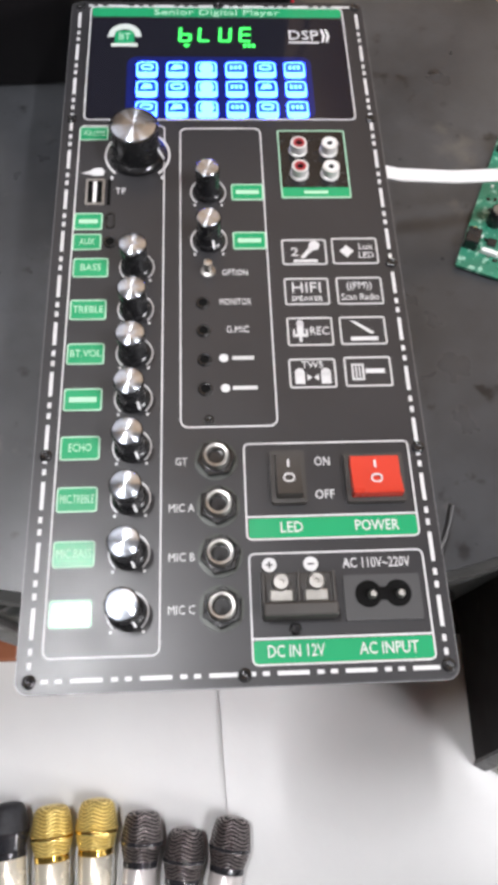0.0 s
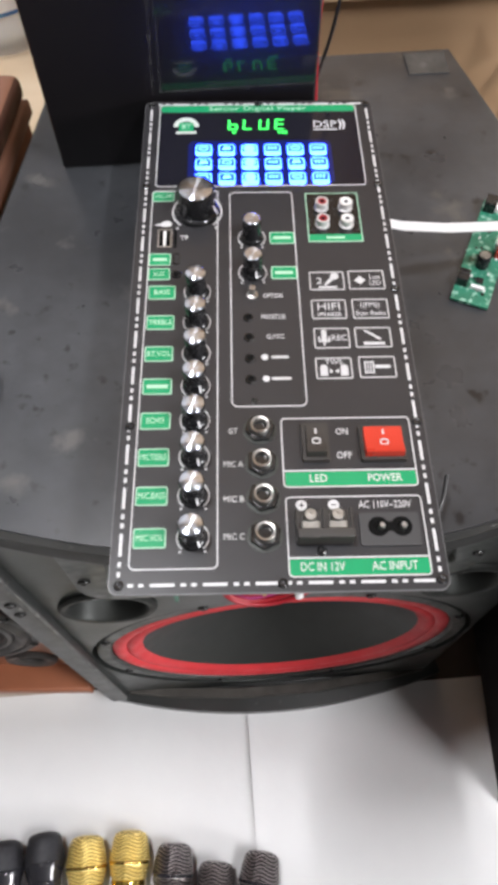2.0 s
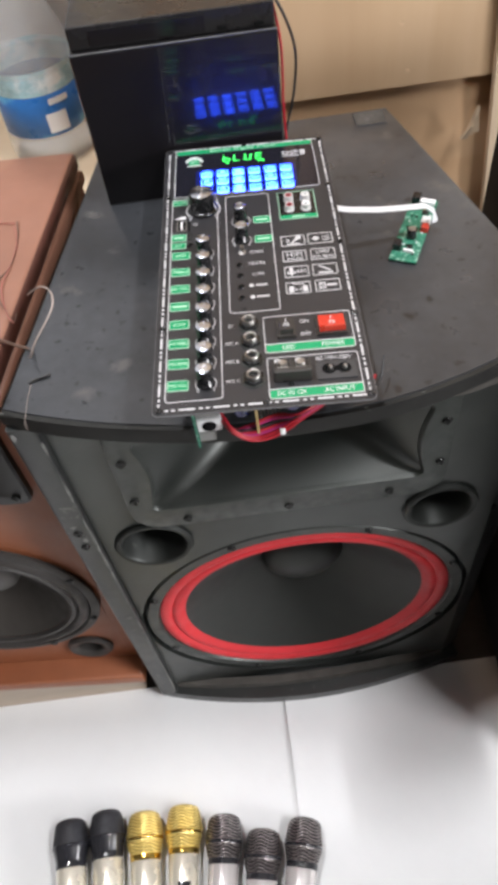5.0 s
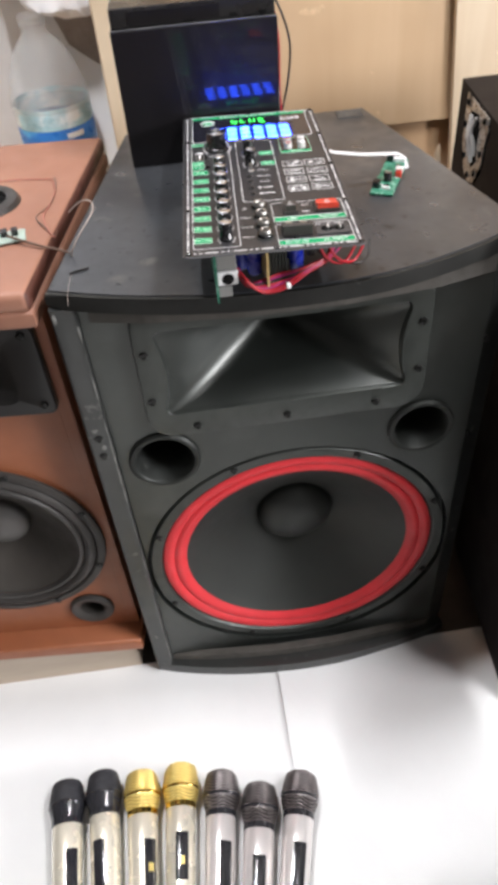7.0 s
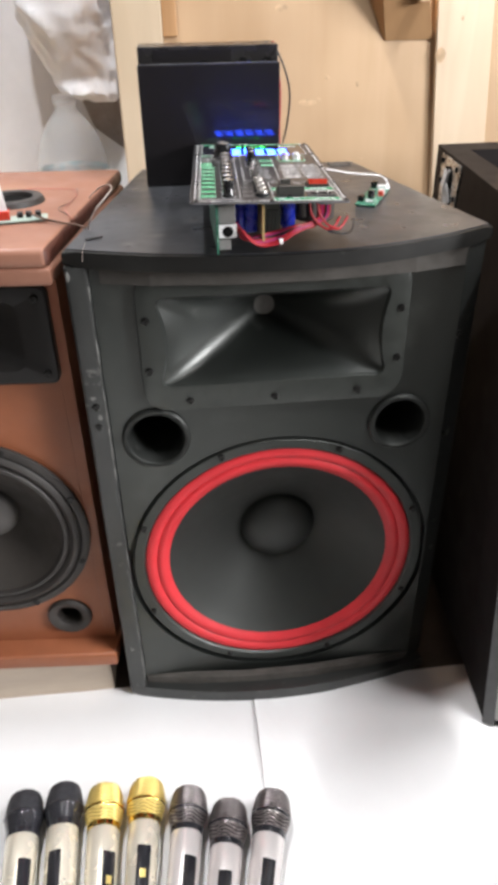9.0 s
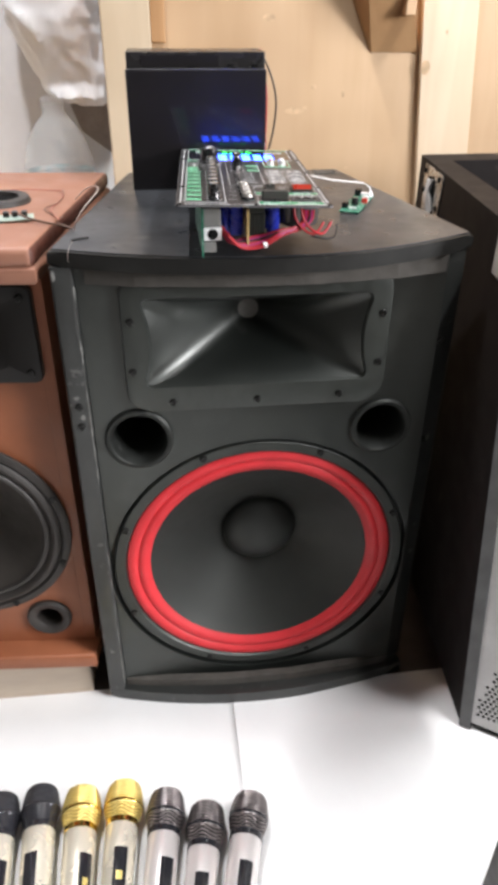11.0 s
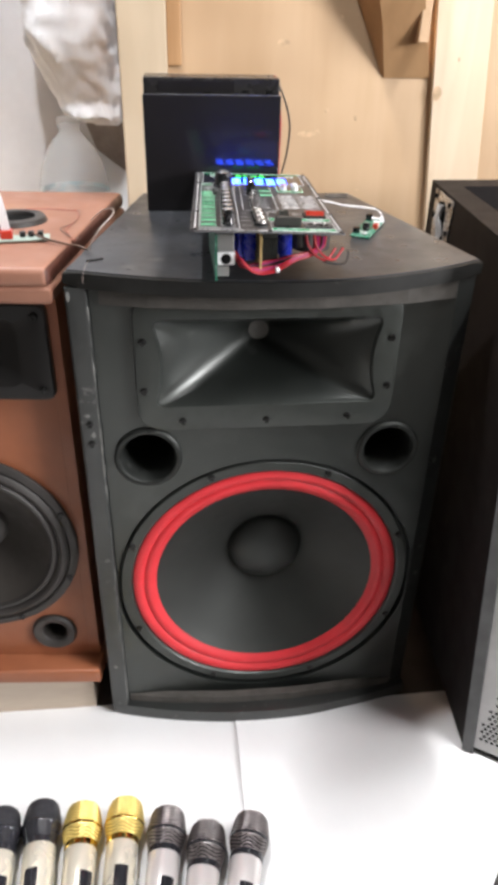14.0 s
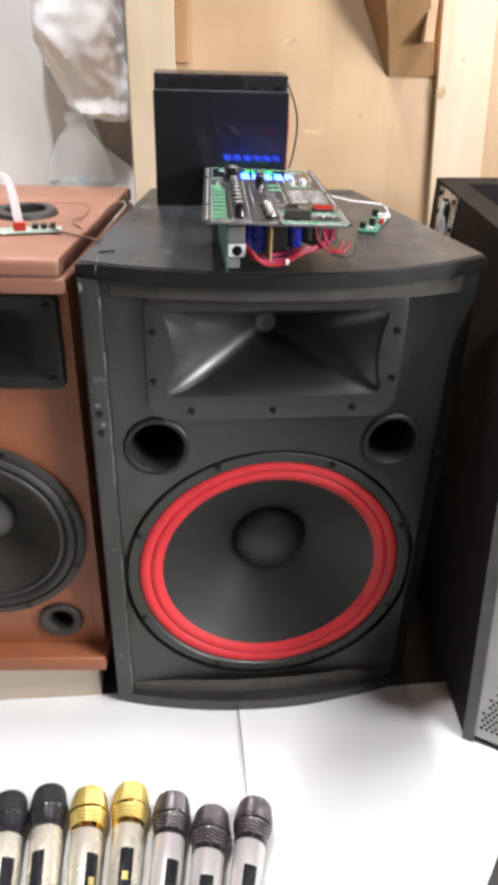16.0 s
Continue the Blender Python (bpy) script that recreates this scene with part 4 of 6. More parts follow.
for u, v in ((0.010, 0.034), (0.088, 0.036), (0.008, 0.004), (0.088, -0.006), (0.020, -0.034), (0.048, -0.050), (0.074, -0.038)):
    b = bm_new(); lathe(b, [(0.0042, 0.002), (0.0042, 0.0036), (0.003, 0.0046), (0, 0.0048)], 12, Matrix.Translation((u, v, 0)))
    on_side("screw_head", b, M_hole, bkt, "black screw head", 40)

# silver corner protector: a plate folded over the side and the top
b = bm_new()
CM = Matrix.Translation((0.0, LEAN_Y * (GT - 0.09) / 0.67, 0)) @ Matrix.Rotation(radians(-5), 4, "Z")
box(b, -0.0028, -0.0006, -0.004, 0.060, GT - 0.062, GT + 0.0025, 0.001, m=CM)
box(b, -0.0006, 0.034, 0.004, 0.060, GT + 0.0004, GT + 0.0025, 0.0008, m=CM)
cp = part("corner_protector", b, M_steel, gry, "worn silver metal corner plate", 40)
for y, z in ((0.012, -0.05), (0.048, -0.014), (0.012, -0.014)):
    b = bm_new()
    lathe(b, [(0, 0.0018), (0.003, 0.0014), (0.0042, 0.0)], 14, CM @ Matrix.Translation((-0.0028, y, GT + z)) @ Matrix.Rotation(radians(-90), 4, "Y"))
    part("rivet", b, M_steel, cp, "", 40)

# the block under the sheet that carries the grey loudspeaker
b = bm_new(); box(b, 0.36, 0.70, -0.16, 0.36, -0.004, 0.0893, 0.004)
tagged(part("support_block", b, M_darkbrown, None), "low dark wooden block under the grey loudspeaker", "block")

# black cabinet at the edge of the sheet, its corner only in view
bc = thing("black_cabinet", Matrix.Translation((0.198, -0.418, 0.0)) @ Matrix.Rotation(radians(-4), 4, "Z"), "low black painted cabinet standing on the white sheet", "cabinet")
b = bm_new(); box(b, 0.0, 0.34, -0.40, 0.0, 0.008, 0.25, 0.006)
part("cabinet_body", b, M_bplast, bc, "", 40)
for x in (0.03, 0.31):
    for y in (-0.37, -0.03):
        b = bm_new()
        lathe(b, [(0, 0.0), (0.015, 0.0), (0.014, 0.008), (0, 0.008)], 16, Matrix.Translation((x, y, 0.0)))
        part("foot", b, M_hole, bc, "", 40)


# ---- the battery ----
bat = thing("lead_battery", Matrix.Translation((-0.050, 0.302, TOPZ)) @ Matrix.Rotation(radians(-0.6), 4, "Z"), "glossy black sealed lead battery standing on the black loudspeaker", "battery")
b = bm_new(); box(b, -0.093, 0.093, -0.0385, 0.0385, 0.0, 0.1505, 0.0015)
part("case", b, M_battery, bat)
b = bm_new(); box(b, -0.0915, 0.0915, -0.030, 0.0385, 0.1507, 0.171, 0.0015)
lid = part("lid", b, M_lid, bat, "satin black lid set back from the front")
b = bm_new(); box(b, -0.0925, 0.0925, -0.0384, -0.0362, 0.1506, 0.1516, 0.0003)
part("rim", b, mat("grey_worn_rim", (0.12, 0.12, 0.12), 0.4, vary=0.3, scale=60), bat)
b = bm_new(); box(b, -0.072, 0.03, -0.0308, -0.0301, 0.1535, 0.167, 0.0002)
part("lid_recess", b, M_battery, lid)
for x in (0.045, 0.078):
    b = bm_new(); box(b, x - 0.004, x + 0.004, -0.0312, -0.0301, 0.153, 0.1565, 0.0004)
    part("notch", b, M_hole, lid)
b = bm_new(); tube(b, [(0.078, 0.004, 0.172), (0.096, 0.004, 0.158), (0.112, 0.006, 0.115), (0.1105, 0.010, 0.07), (0.098, 0.0, 0.025), (0.093, -0.04, 0.003), (0.06, -0.09, 0.0025)], 0.0014)
tagged(part("black_lead", b, M_blackwire, None, "", 60), "thin black lead hanging from the battery", "wire").matrix_world = Matrix.Translation((-0.050, 0.302, TOPZ))
b = bm_new(); tube(b, [(0.09, 0.012, 0.172), (0.099, 0.006, 0.12), (0.098, 0.0, 0.06), (0.0985, -0.012, 0.012), (0.094, -0.045, 0.0025), (0.066, -0.095, 0.0025)], 0.0013)
tagged(part("red_lead", b, M_redwire, None, "", 60), "thin red lead running from the battery to the amplifier", "wire").matrix_world = Matrix.Translation((-0.050, 0.302, TOPZ))


# ---- the amplifier panel ----
PM = pose(-0.0915, -0.0844, 0.8043, -1.592, 0.944, -3.02)
PI = PM.inverted()
pan = thing("amplifier_panel", PM, "dark grey karaoke amplifier panel with knobs, sockets and glowing blue keys", "amplifier")
mm = 0.001
H0, H1 = 0.0, 0.00025          # print lies on the plate, a hair thick


def rect(u0, u1, v0, v1, r, per=5):
    return rrect((u0 + u1) / 2 * mm, (v0 + v1) / 2 * mm, (u1 - u0) * mm, (v1 - v0) * mm, r * mm, per)


b = bm_new()
o = rect(-1.0, 153.0, -0.5, 346.5, 5.0, 7)
slab(b, o, -0.0017, -0.0003)
plate = part("faceplate", b, M_plateedge, pan, "dark grey printed faceplate with rounded corners")
b = bm_new(); slab(b, rect(-0.6, 152.6, -0.1, 346.1, 4.7, 7), -0.0003, H0)
part("face_film", b, M_plate, plate)


# dashed white border
DASH = {}


def dash(u0, u1, v0, v1):
    key = (round(u1 - u0, 2), round(v1 - v0, 2))
    if key not in DASH:
        b = bm_new(); box(b, 0, key[0] * mm, 0, key[1] * mm, H0, H1)
        ob = part("border_dash", b, M_white, plate)
        DASH[key] = ob.data
    else:
        ob = new("border_dash", DASH[key])
        ob.parent = plate
    ob.location = (u0 * mm, v0 * mm, 0)


def dashes(a, c, fixed, upright):
    s = a
    while s < c:
        for ln, gap in ((2.4, 2.3), (2.4, 2.8), (11.0, 2.8)):
            e = min(s + ln, c)
            if e > s + 0.3:
                dash(*((fixed - 0.72, fixed + 0.72, s, e) if upright else (s, e, fixed - 0.72, fixed + 0.72)))
            s += ln + gap


dashes(8, 146, 3.9, False); dashes(8, 146, 342.6, False); dashes(8, 340, 3.6, True); dashes(8, 340, 148.9, True)
for q in ((8.9, 141.9, 261.4, 342.0, 3.0), (7.6, 48.4, 11.0, 258.0, 3.0), (55.3, 94.4, 97.5, 256.2, 3.5), (79.9, 145.4, 51.2, 90.4, 2.4), (80.3, 145.4, 6.4, 46.4, 2.4)):
    b = bm_new(); ringed(b, (q[0] + q[1]) / 2 * mm, (q[2] + q[3]) / 2 * mm, (q[1] - q[0]) * mm, (q[3] - q[2]) * mm, q[4] * mm, 0.6 * mm, H0, H1)
    part("frame_line", b, M_white, plate, "white rounded frame line")

# display window with its title, keys and digits
b = bm_new(); slab(b, rect(9.9, 140.9, 262.4, 333.4, 2.2), H0, 0.0002)
win = part("display_window", b, M_window, pan, "smoked glossy display window")
b = bm_new(); slab(b, rect(9.8, 141.0, 334.4, 341.1, 2.2), H0, H1)
tb = part("title_bar", b, M_green, pan, "green title bar")
letters("lettering", "Senior Digital Player", 75 * mm, 337.6 * mm, 4.6 * mm, M_lettergreen, tb, 66 * mm, H1)
b = bm_new(); slab(b, rect(29, 122, 258.8 + 3.4, 304.5, 5.0), 0.0002, 0.0003)
part("backlight", b, M_leak, win, "dark blue glow round the keys")
random.seed(4)
for j, v in enumerate((295.2, 281.8, 268.0)):
    for i, u in enumerate((39.1, 54.0, 68.8, 83.7, 98.6, 113.4)):
        b = bm_new(); ringed(b, u * mm, v * mm, 10.6 * mm, 11.2 * mm, 2.4 * mm, 0.8 * mm, 0.0003, 0.0005)
        box(b, (u - 4.8) * mm, (u + 4.8) * mm, (v - 5.2) * mm, (v - 1.6) * mm, 0.0003, 0.00048)
        kb = part("key_button", b, M_key, win, "glowing blue touch key")
        b = bm_new(); box(b, (u - 4.7) * mm, (u + 4.7) * mm, (v - 1.5) * mm, (v + 5.0) * mm, 0.0003, 0.0004)
        part("key_field", b, M_keydark, kb)
        b = bm_new()
        if i == 2:
            lathe(b, [(0, 0.00056), (3.6 * mm, 0.00056), (3.6 * mm, 0.0004)], 18, Matrix.Translation((u * mm, (v + 1.4) * mm, 0)))
        elif i in (3, 5):
            for k in range(3):
                box(b, (u - 3 + 2.2 * k) * mm, (u - 1.6 + 2.2 * k) * mm, (v + 0.4) * mm, (v + 3.0) * mm, 0.0004, 0.00056)
        elif (i + j) % 2:
            slab(b, [(x * mm, y * mm) for x, y in ((u - 3.2, v), (u + 3.0, v + 0.6), (u + 2.0, v + 3.4), (u - 1.6, v + 3.6))], 0.0004, 0.00056)
        else:
            ringed(b, u * mm, (v + 1.8) * mm, 6.4 * mm, 4.0 * mm, 1.8 * mm, 1.1 * mm, 0.0004, 0.00056)
        part("key_sign", b, M_key, kb)

SEGS = {"a": (0.6, 4.4, 9.3, 10.5), "g": (0.6, 4.4, 4.7, 5.8), "d": (0.6, 4.4, 0, 1.1), "f": (0, 1.1, 5.6, 10.0), "b": (3.9, 5.0, 5.6, 10.0), "e": (0, 1.1, 0.6, 5.0), "c": (3.9, 5.0, 0.6, 5.0)}
for u, segs in ((54.6, "cdefg"), (64.6, "def"), (75.2, "bcdef"), (85.8, "adefg")):
    b = bm_new()
    for s in segs:
        x0, x1, y0, y1 = SEGS[s]
        sh = [(x0 * 1.35, y0), (x1 * 1.35, y0), (x1 * 1.35, y1), (x0 * 1.35, y1)]
        slab(b, [((u + x + 0.06 * y) * mm, (315.6 + y) * mm) for x, y in sh], 0.0002, 0.0005)
    part("display_digit", b, M_digit, win, "green seven-segment character")
b = bm_new()
slab(b, [(x * mm, y * mm) for x, y in ((57.2, 313.6), (58.9, 311.4), (60.6, 313.6))], 0.0002, 0.0005)
part("display_mark", b, M_digit, win)
for k in range(3):
    b = bm_new(); box(b, (88 + 2.3 * k) * mm, (89.6 + 2.3 * k) * mm, 311.6 * mm, 314.0 * mm, 0.0002, 0.0005)
    part("display_mark", b, M_digit, win)
# headphone sign and sound mark
b = bm_new()
hp_ = []
for k in range(13):
    a = math.pi * k / 12
    hp_.append((27.2 + 8.6 * math.cos(a), 319.0 + 9.6 * math.sin(a)))
inner = [(27.2 + 5.4 * math.cos(math.pi * k / 12), 319.0 + 5.6 * math.sin(math.pi * k / 12)) for k in range(12, -1, -1)]
slab(b, [(x * mm, y * mm) for x, y in hp_ + inner], 0.0002, 0.0004)
box(b, 20.6 * mm, 34.0 * mm, 312.0 * mm, 314.2 * mm, 0.0002, 0.0004)
hs = part("headphone_sign", b, mat("pale_grey_ink", (0.55, 0.60, 0.57), 0.5, vary=0.05, bump=0.0), win, "pale headphone sign")
b = bm_new(); slab(b, rect(22.2, 32.2, 314.2, 323.4, 1.2), 0.0002, 0.0004)
part("sign_field", b, M_green, hs)
letters("lettering", "BT", 27.2 * mm, 318.8 * mm, 5.0 * mm, M_lettergreen, hs, 6.0 * mm, 0.0004)
letters("lettering", "DSP", 119.5 * mm, 320.5 * mm, 7.0 * mm, M_white, win, 15.5 * mm, 0.0002)
b = bm_new(); box(b, 111.8 * mm, 127.5 * mm, 314.8 * mm, 316.0 * mm, 0.0002, 0.0004)
for k in range(2):
    slab(b, [(x * mm, y * mm) for x, y in ((128.6 + 2.4 * k, 315.6), (129.8 + 2.4 * k, 315.6), (131.2 + 2.2 * k, 320.4), (129.8 + 2.4 * k, 325.2), (128.6 + 2.4 * k, 325.2), (129.8 + 2.2 * k, 320.4))], 0.0002, 0.0004)
part("sound_sign", b, M_white, win)


# green tags with their words
def tag(u0, u1, v0, v1, word, name="label_tag"):
    b = bm_new(); ringed(b, (u0 + u1) / 2 * mm, (v0 + v1) / 2 * mm, (u1 - u0) * mm, (v1 - v0) * mm, 1.2 * mm, 0.6 * mm, H0, H1 + 0.00005)
    t_ = part(name, b, M_lettergreen, pan, "green tag with a pale outline")
    b = bm_new(); slab(b, rect(u0 + 0.6, u1 - 0.6, v0 + 0.6, v1 - 0.6, 0.7, 3), H0, H1)
    part("tag_field", b, M_green, t_)
    if word:
        letters("lettering", word, (u0 + u1) / 2 * mm, (v0 + v1) / 2 * mm, 3.4 * mm, M_lettergreen, t_, min(u1 - u0 - 2.6, 2.2 * len(word)) * mm, H1)
    else:
        b = bm_new(); box(b, (u0 + 2.2) * mm, (u1 - 2.2) * mm, ((v0 + v1) / 2 - 1.1) * mm, ((v0 + v1) / 2 + 1.1) * mm, H1, H1 + 0.0001)
        part("word_bar", b, M_lettergreen, t_)


tag(7.9, 21.4, 248.4, 256.8, "VOLUME")
tag(8.1, 20.8, 195.4, 204.8, "")
tag(8.1, 20.7, 184.4, 193.2, "AUX")
KV = (174.9, 153.3, 131.9, 110.9, 89.9, 68.9, 47.9, 26.4)
for v, w in zip(KV, ("BASS", "TREBLE", "BT.VOL", "", "ECHO", "MIC.TREBLE", "MIC.BASS", "MIC.VOL")):
    tag(9.0, 24.3, v - 5.0, v + 5.0, w)
tag(79.0, 93.9, 211.8, 221.2, "")
tag(79.0, 93.9, 184.1, 193.6, "")


# knobs
def arc_ring(b, u, v, r0, r1, a0, a1, n=26):
    o_ = [((u + r1 * math.cos(radians(a0 + (a1 - a0) * k / n))) * mm, (v + r1 * math.sin(radians(a0 + (a1 - a0) * k / n))) * mm) for k in range(n + 1)]
    i_ = [((u + r0 * math.cos(radians(a0 + (a1 - a0) * k / n))) * mm, (v + r0 * math.sin(radians(a0 + (a1 - a0) * k / n))) * mm) for k in range(n, -1, -1)]
    slab(b, o_ + i_, H0, H1)


def knob_at(u, v, R, top, height, turn, first=[]):
    key = (R, height)
    found = [k for q, k in first if q == key]
    if found:
        return copy_thing(found[0], Matrix.Translation((u * mm, v * mm, 0)) @ Matrix.Rotation(radians(turn), 4, "Z"))
    b = bm_new()
    n = 60
    loops = []
    for r, z in ((R, 0.6), (R, 1.8), (R * 0.97, 2.4), (R * 0.86, 3.2), (R * 0.80, height * 0.55), (top * 1.02, height - 0.7), (top, height - 0.2), (top * 0.94, height)):
        g = 0.025 if 3 < z < height - 0.5 else 0.0
        loops.append([(r * (1 - (g if i % 3 == 0 else 0)) * math.cos(2 * math.pi * i / n) * mm, r * (1 - (g if i % 3 == 0 else 0)) * math.sin(2 * math.pi * i / n) * mm, z * mm) for i in range(n)])
    loft(b, loops, True, True)
    k = part("knob", b, M_knob, pan, "black knob with a bright metal cap", 35)
    b = bm_new(); lathe(b, [(0, height + 0.25), (top * 0.3, height + 0.32), (top * 0.86, height + 0.3), (top * 0.92, height + 0.02)], 30, Matrix.Diagonal((mm, mm, mm, 1)))
    part("knob_cap", b, M_spun, k, "spun aluminium cap", 40)
    b = bm_new()
    slab(b, [(x * mm, y * mm) for x, y in ((-0.5, -R * 0.99), (0.5, -R * 0.99), (0.45, -top * 0.5), (-0.45, -top * 0.5))], 0, 0.0003)
    for vtx in b.verts:
        y = -vtx.co.y / mm
        vtx.co.z += (height + 0.1 if y < top else 2.2 + (height - 2.2) * max(0, (R * 0.99 - y) / (R * 0.99 - top))) * mm
    part("pointer", b, M_whitepl, k, "white pointer line")
    first.append((key, k))
    k.matrix_basis = Matrix.Translation((u * mm, v * mm, 0)) @ Matrix.Rotation(radians(turn), 4, "Z")
    return k


for u, v, r0, r1 in [(36.7, v, 7.1, 7.7) for v in KV] + [(68.4, 216.5, 7.6, 8.3), (68.3, 189.0, 7.6, 8.3), (35.6, 239.2, 14.4, 15.4)]:
    b = bm_new(); arc_ring(b, u, v, r0, r1, -48, 228)
    for x in (u - r1 * 0.75, u + r1 * 0.75):
        box(b, (x - 0.5) * mm, (x + 0.5) * mm, (v - r1 * 0.96) * mm, (v - r1 * 0.83) * mm, H0, H1)
    part("dial_ring", b, M_white, plate, "white printed dial ring")
for v, tr in zip(KV, (140, 155, 150, 28, 26, 24, 22, 32)):
    knob_at(36.6, v, 6.7, 5.9, 16.0, tr)
for v, tr in ((216.5, 120), (189.0, 20)):
    knob_at(68.3, v, 6.7, 5.3, 15.5, tr)
knob_at(35.6, 239.2, 13.4, 10.9, 18.0, 70)

# usb slot, card slot, small ports
b = bm_new(); ringed(b, 16.7 * mm, 217 * mm, 8.6 * mm, 15.0 * mm, 0.8 * mm, 1.0 * mm, -0.001, 0.0006)
us = part("usb_socket", b, M_chrome, pan, "silver usb socket")
b = bm_new(); box(b, 13.3 * mm, 20.1 * mm, 210.4 * mm, 223.6 * mm, H0, 0.0001)
part("socket_cavity", b, M_hole, us)
b = bm_new(); box(b, 15.8 * mm, 17.4 * mm, 211.0 * mm, 223.0 * mm, 0.0001, 0.0005)
part("contact_tongue", b, M_whitepl, us)
b = bm_new(); slab(b, rect(22.2, 23.8, 209.5, 224.2, 0.6, 3), H0, 0.0003)
part("card_slot", b, M_hole, pan)
b = bm_new(); slab(b, [(x * mm, y * mm) for x, y in ((10, 228.2), (13, 227.6), (16, 226.6), (20, 227.0), (20.6, 229.6), (19, 231.4), (16, 231.2), (13.6, 229.4))], H0, H1)
part("usb_sign", b, M_white, plate)
letters("lettering", "TF", 28.2 * mm, 217.4 * mm, 3.6 * mm, M_white, plate, 4.6 * mm, H0)
b = bm_new(); ringed(b, 24.2 * mm, 200.6 * mm, 4.2 * mm, 9.0 * mm, 2.0 * mm, 0.8 * mm, H0, 0.0005)
part("charge_socket", b, M_screw, pan)


def mini_jack(u, v, first=[]):
    if first:
        return copy_thing(first[0], Matrix.Translation((u * mm, v * mm, 0)))
    b = bm_new(); lathe(b, [(3.1, 0), (3.1, 0.5), (2.6, 0.9), (1.9, 0.8), (1.8, 0.1)], 24, Matrix.Diagonal((mm, mm, mm, 1)))
    j = part("mini_jack", b, M_knob, pan, "small black round socket", 40)
    b = bm_new(); lathe(b, [(1.85, 0.2), (0, 0.2)], 20, Matrix.Diagonal((mm, mm, mm, 1)))
    part("jack_hole", b, M_hole, j)
    first.append(j)
    j.matrix_basis = Matrix.Translation((u * mm, v * mm, 0))


for u, v in ((24.5, 188.6), (65.1, 156.0), (65.3, 142.2), (65.5, 128.2), (65.6, 114.6)):
    mini_jack(u, v)
b = bm_new(); lathe(b, [(3.2, 0), (3.2, 0.8), (1.8, 1.4), (1.5, 5.5), (1.9, 6.5), (0, 6.8)], 20, Matrix.Translation((67.7 * mm, 172.5 * mm, 0)) @ Matrix.Diagonal((mm, mm, mm, 1)))
part("toggle_switch", b, M_chrome, pan, "small nickel toggle switch", 40)
b = bm_new(); lathe(b, [(2.0, 0), (2.0, 0.7), (1.2, 1.0), (0, 0.5)], 18, Matrix.Translation((66.9 * mm, 100.8 * mm, 0)) @ Matrix.Diagonal((mm, mm, mm, 1)))
part("fixing_screw", b, M_screw, pan, "", 40)
for u, v, w, word in ((79.4, 171.6, 11, "OPTION"), (79.0, 156.4, 13.5, "MONITOR"), (79.6, 142.6, 9.5, "G.MIC"), (81.5, 128.9, 9, ""), (81.8, 115.0, 10, "")):
    if word:
        letters("lettering", word, u * mm, v * mm, 3.2 * mm, M_white, plate, w * mm, H0)
    else:
        b = bm_new(); box(b, (u - w / 2) * mm, (u + w / 2) * mm, (v - 0.8) * mm, (v + 0.8) * mm, H0, H1)
        part("word_bar", b, mat_sign, plate)
for u, v in ((73.4, 129.0), (73.8, 115.0)):
    b = bm_new(); lathe(b, [(0, 0.25), (1.9, 0.25), (2.0, 0)], 8, Matrix.Translation((u * mm, v * mm, 0)) @ Matrix.Diagonal((mm, mm, mm, 1)))
    part("printed_sign", b, M_white, plate)

# phono sockets
b = bm_new(); ringed(b, 118.5 * mm, 233.6 * mm, 32.6 * mm, 41.6 * mm, 1.0 * mm, 0.6 * mm, H0, 0.0004)
rf = part("phono_plate", b, M_lettergreen, pan, "black plate of four phono sockets with a green strip")
b = bm_new(); slab(b, rect(102.8, 134.2, 219.3, 253.8, 0.5, 3), H0, 0.0003)
part("plate_field", b, M_knob, rf)
for v0, v1 in ((213.4, 219.0),):
    b = bm_new(); box(b, 102.8 * mm, 134.2 * mm, v0 * mm, v1 * mm, H0, 0.0003)
    st = part("green_strip", b, M_green, rf)
    b = bm_new(); box(b, 113 * mm, 124 * mm, (v0 + 2) * mm, (v1 - 2) * mm, 0.0003, 0.0004)
    part("word_bar", b, M_lettergreen, st)
M_socket = mat("satin_silver_socket", (0.68, 0.67, 0.66), 0.4, metal=0.4, vary=0.05, bump=0.0)
for u, v, m_ in ((111.6, 241.6, M_phono), (126.2, 241.3, M_whitepl), (111.3, 227.2, M_phono), (125.8, 227.0, M_whitepl)):
    b = bm_new(); lathe(b, [(4.4, 0.3), (4.4, 1.0), (3.9, 1.3), (3.9, 5.4), (2.8, 5.4), (2.8, 4.6)], 26, Matrix.Translation((u * mm, v * mm, 0)) @ Matrix.Diagonal((mm, mm, mm, 1)))
    ph = part("phono_socket", b, M_socket, rf, "nickel phono socket", 40)
    b = bm_new(); lathe(b, [(2.8, 5.0), (2.7, 5.6), (1.6, 5.6), (1.4, 5.0)], 26, Matrix.Translation((u * mm, v * mm, 0)) @ Matrix.Diagonal((mm, mm, mm, 1)))
    part("insulator", b, m_, ph, "", 40)
    b = bm_new(); lathe(b, [(1.5, 5.1), (0, 5.1)], 16, Matrix.Translation((u * mm, v * mm, 0)) @ Matrix.Diagonal((mm, mm, mm, 1)))
    part("pin_hole", b, M_hole, ph)


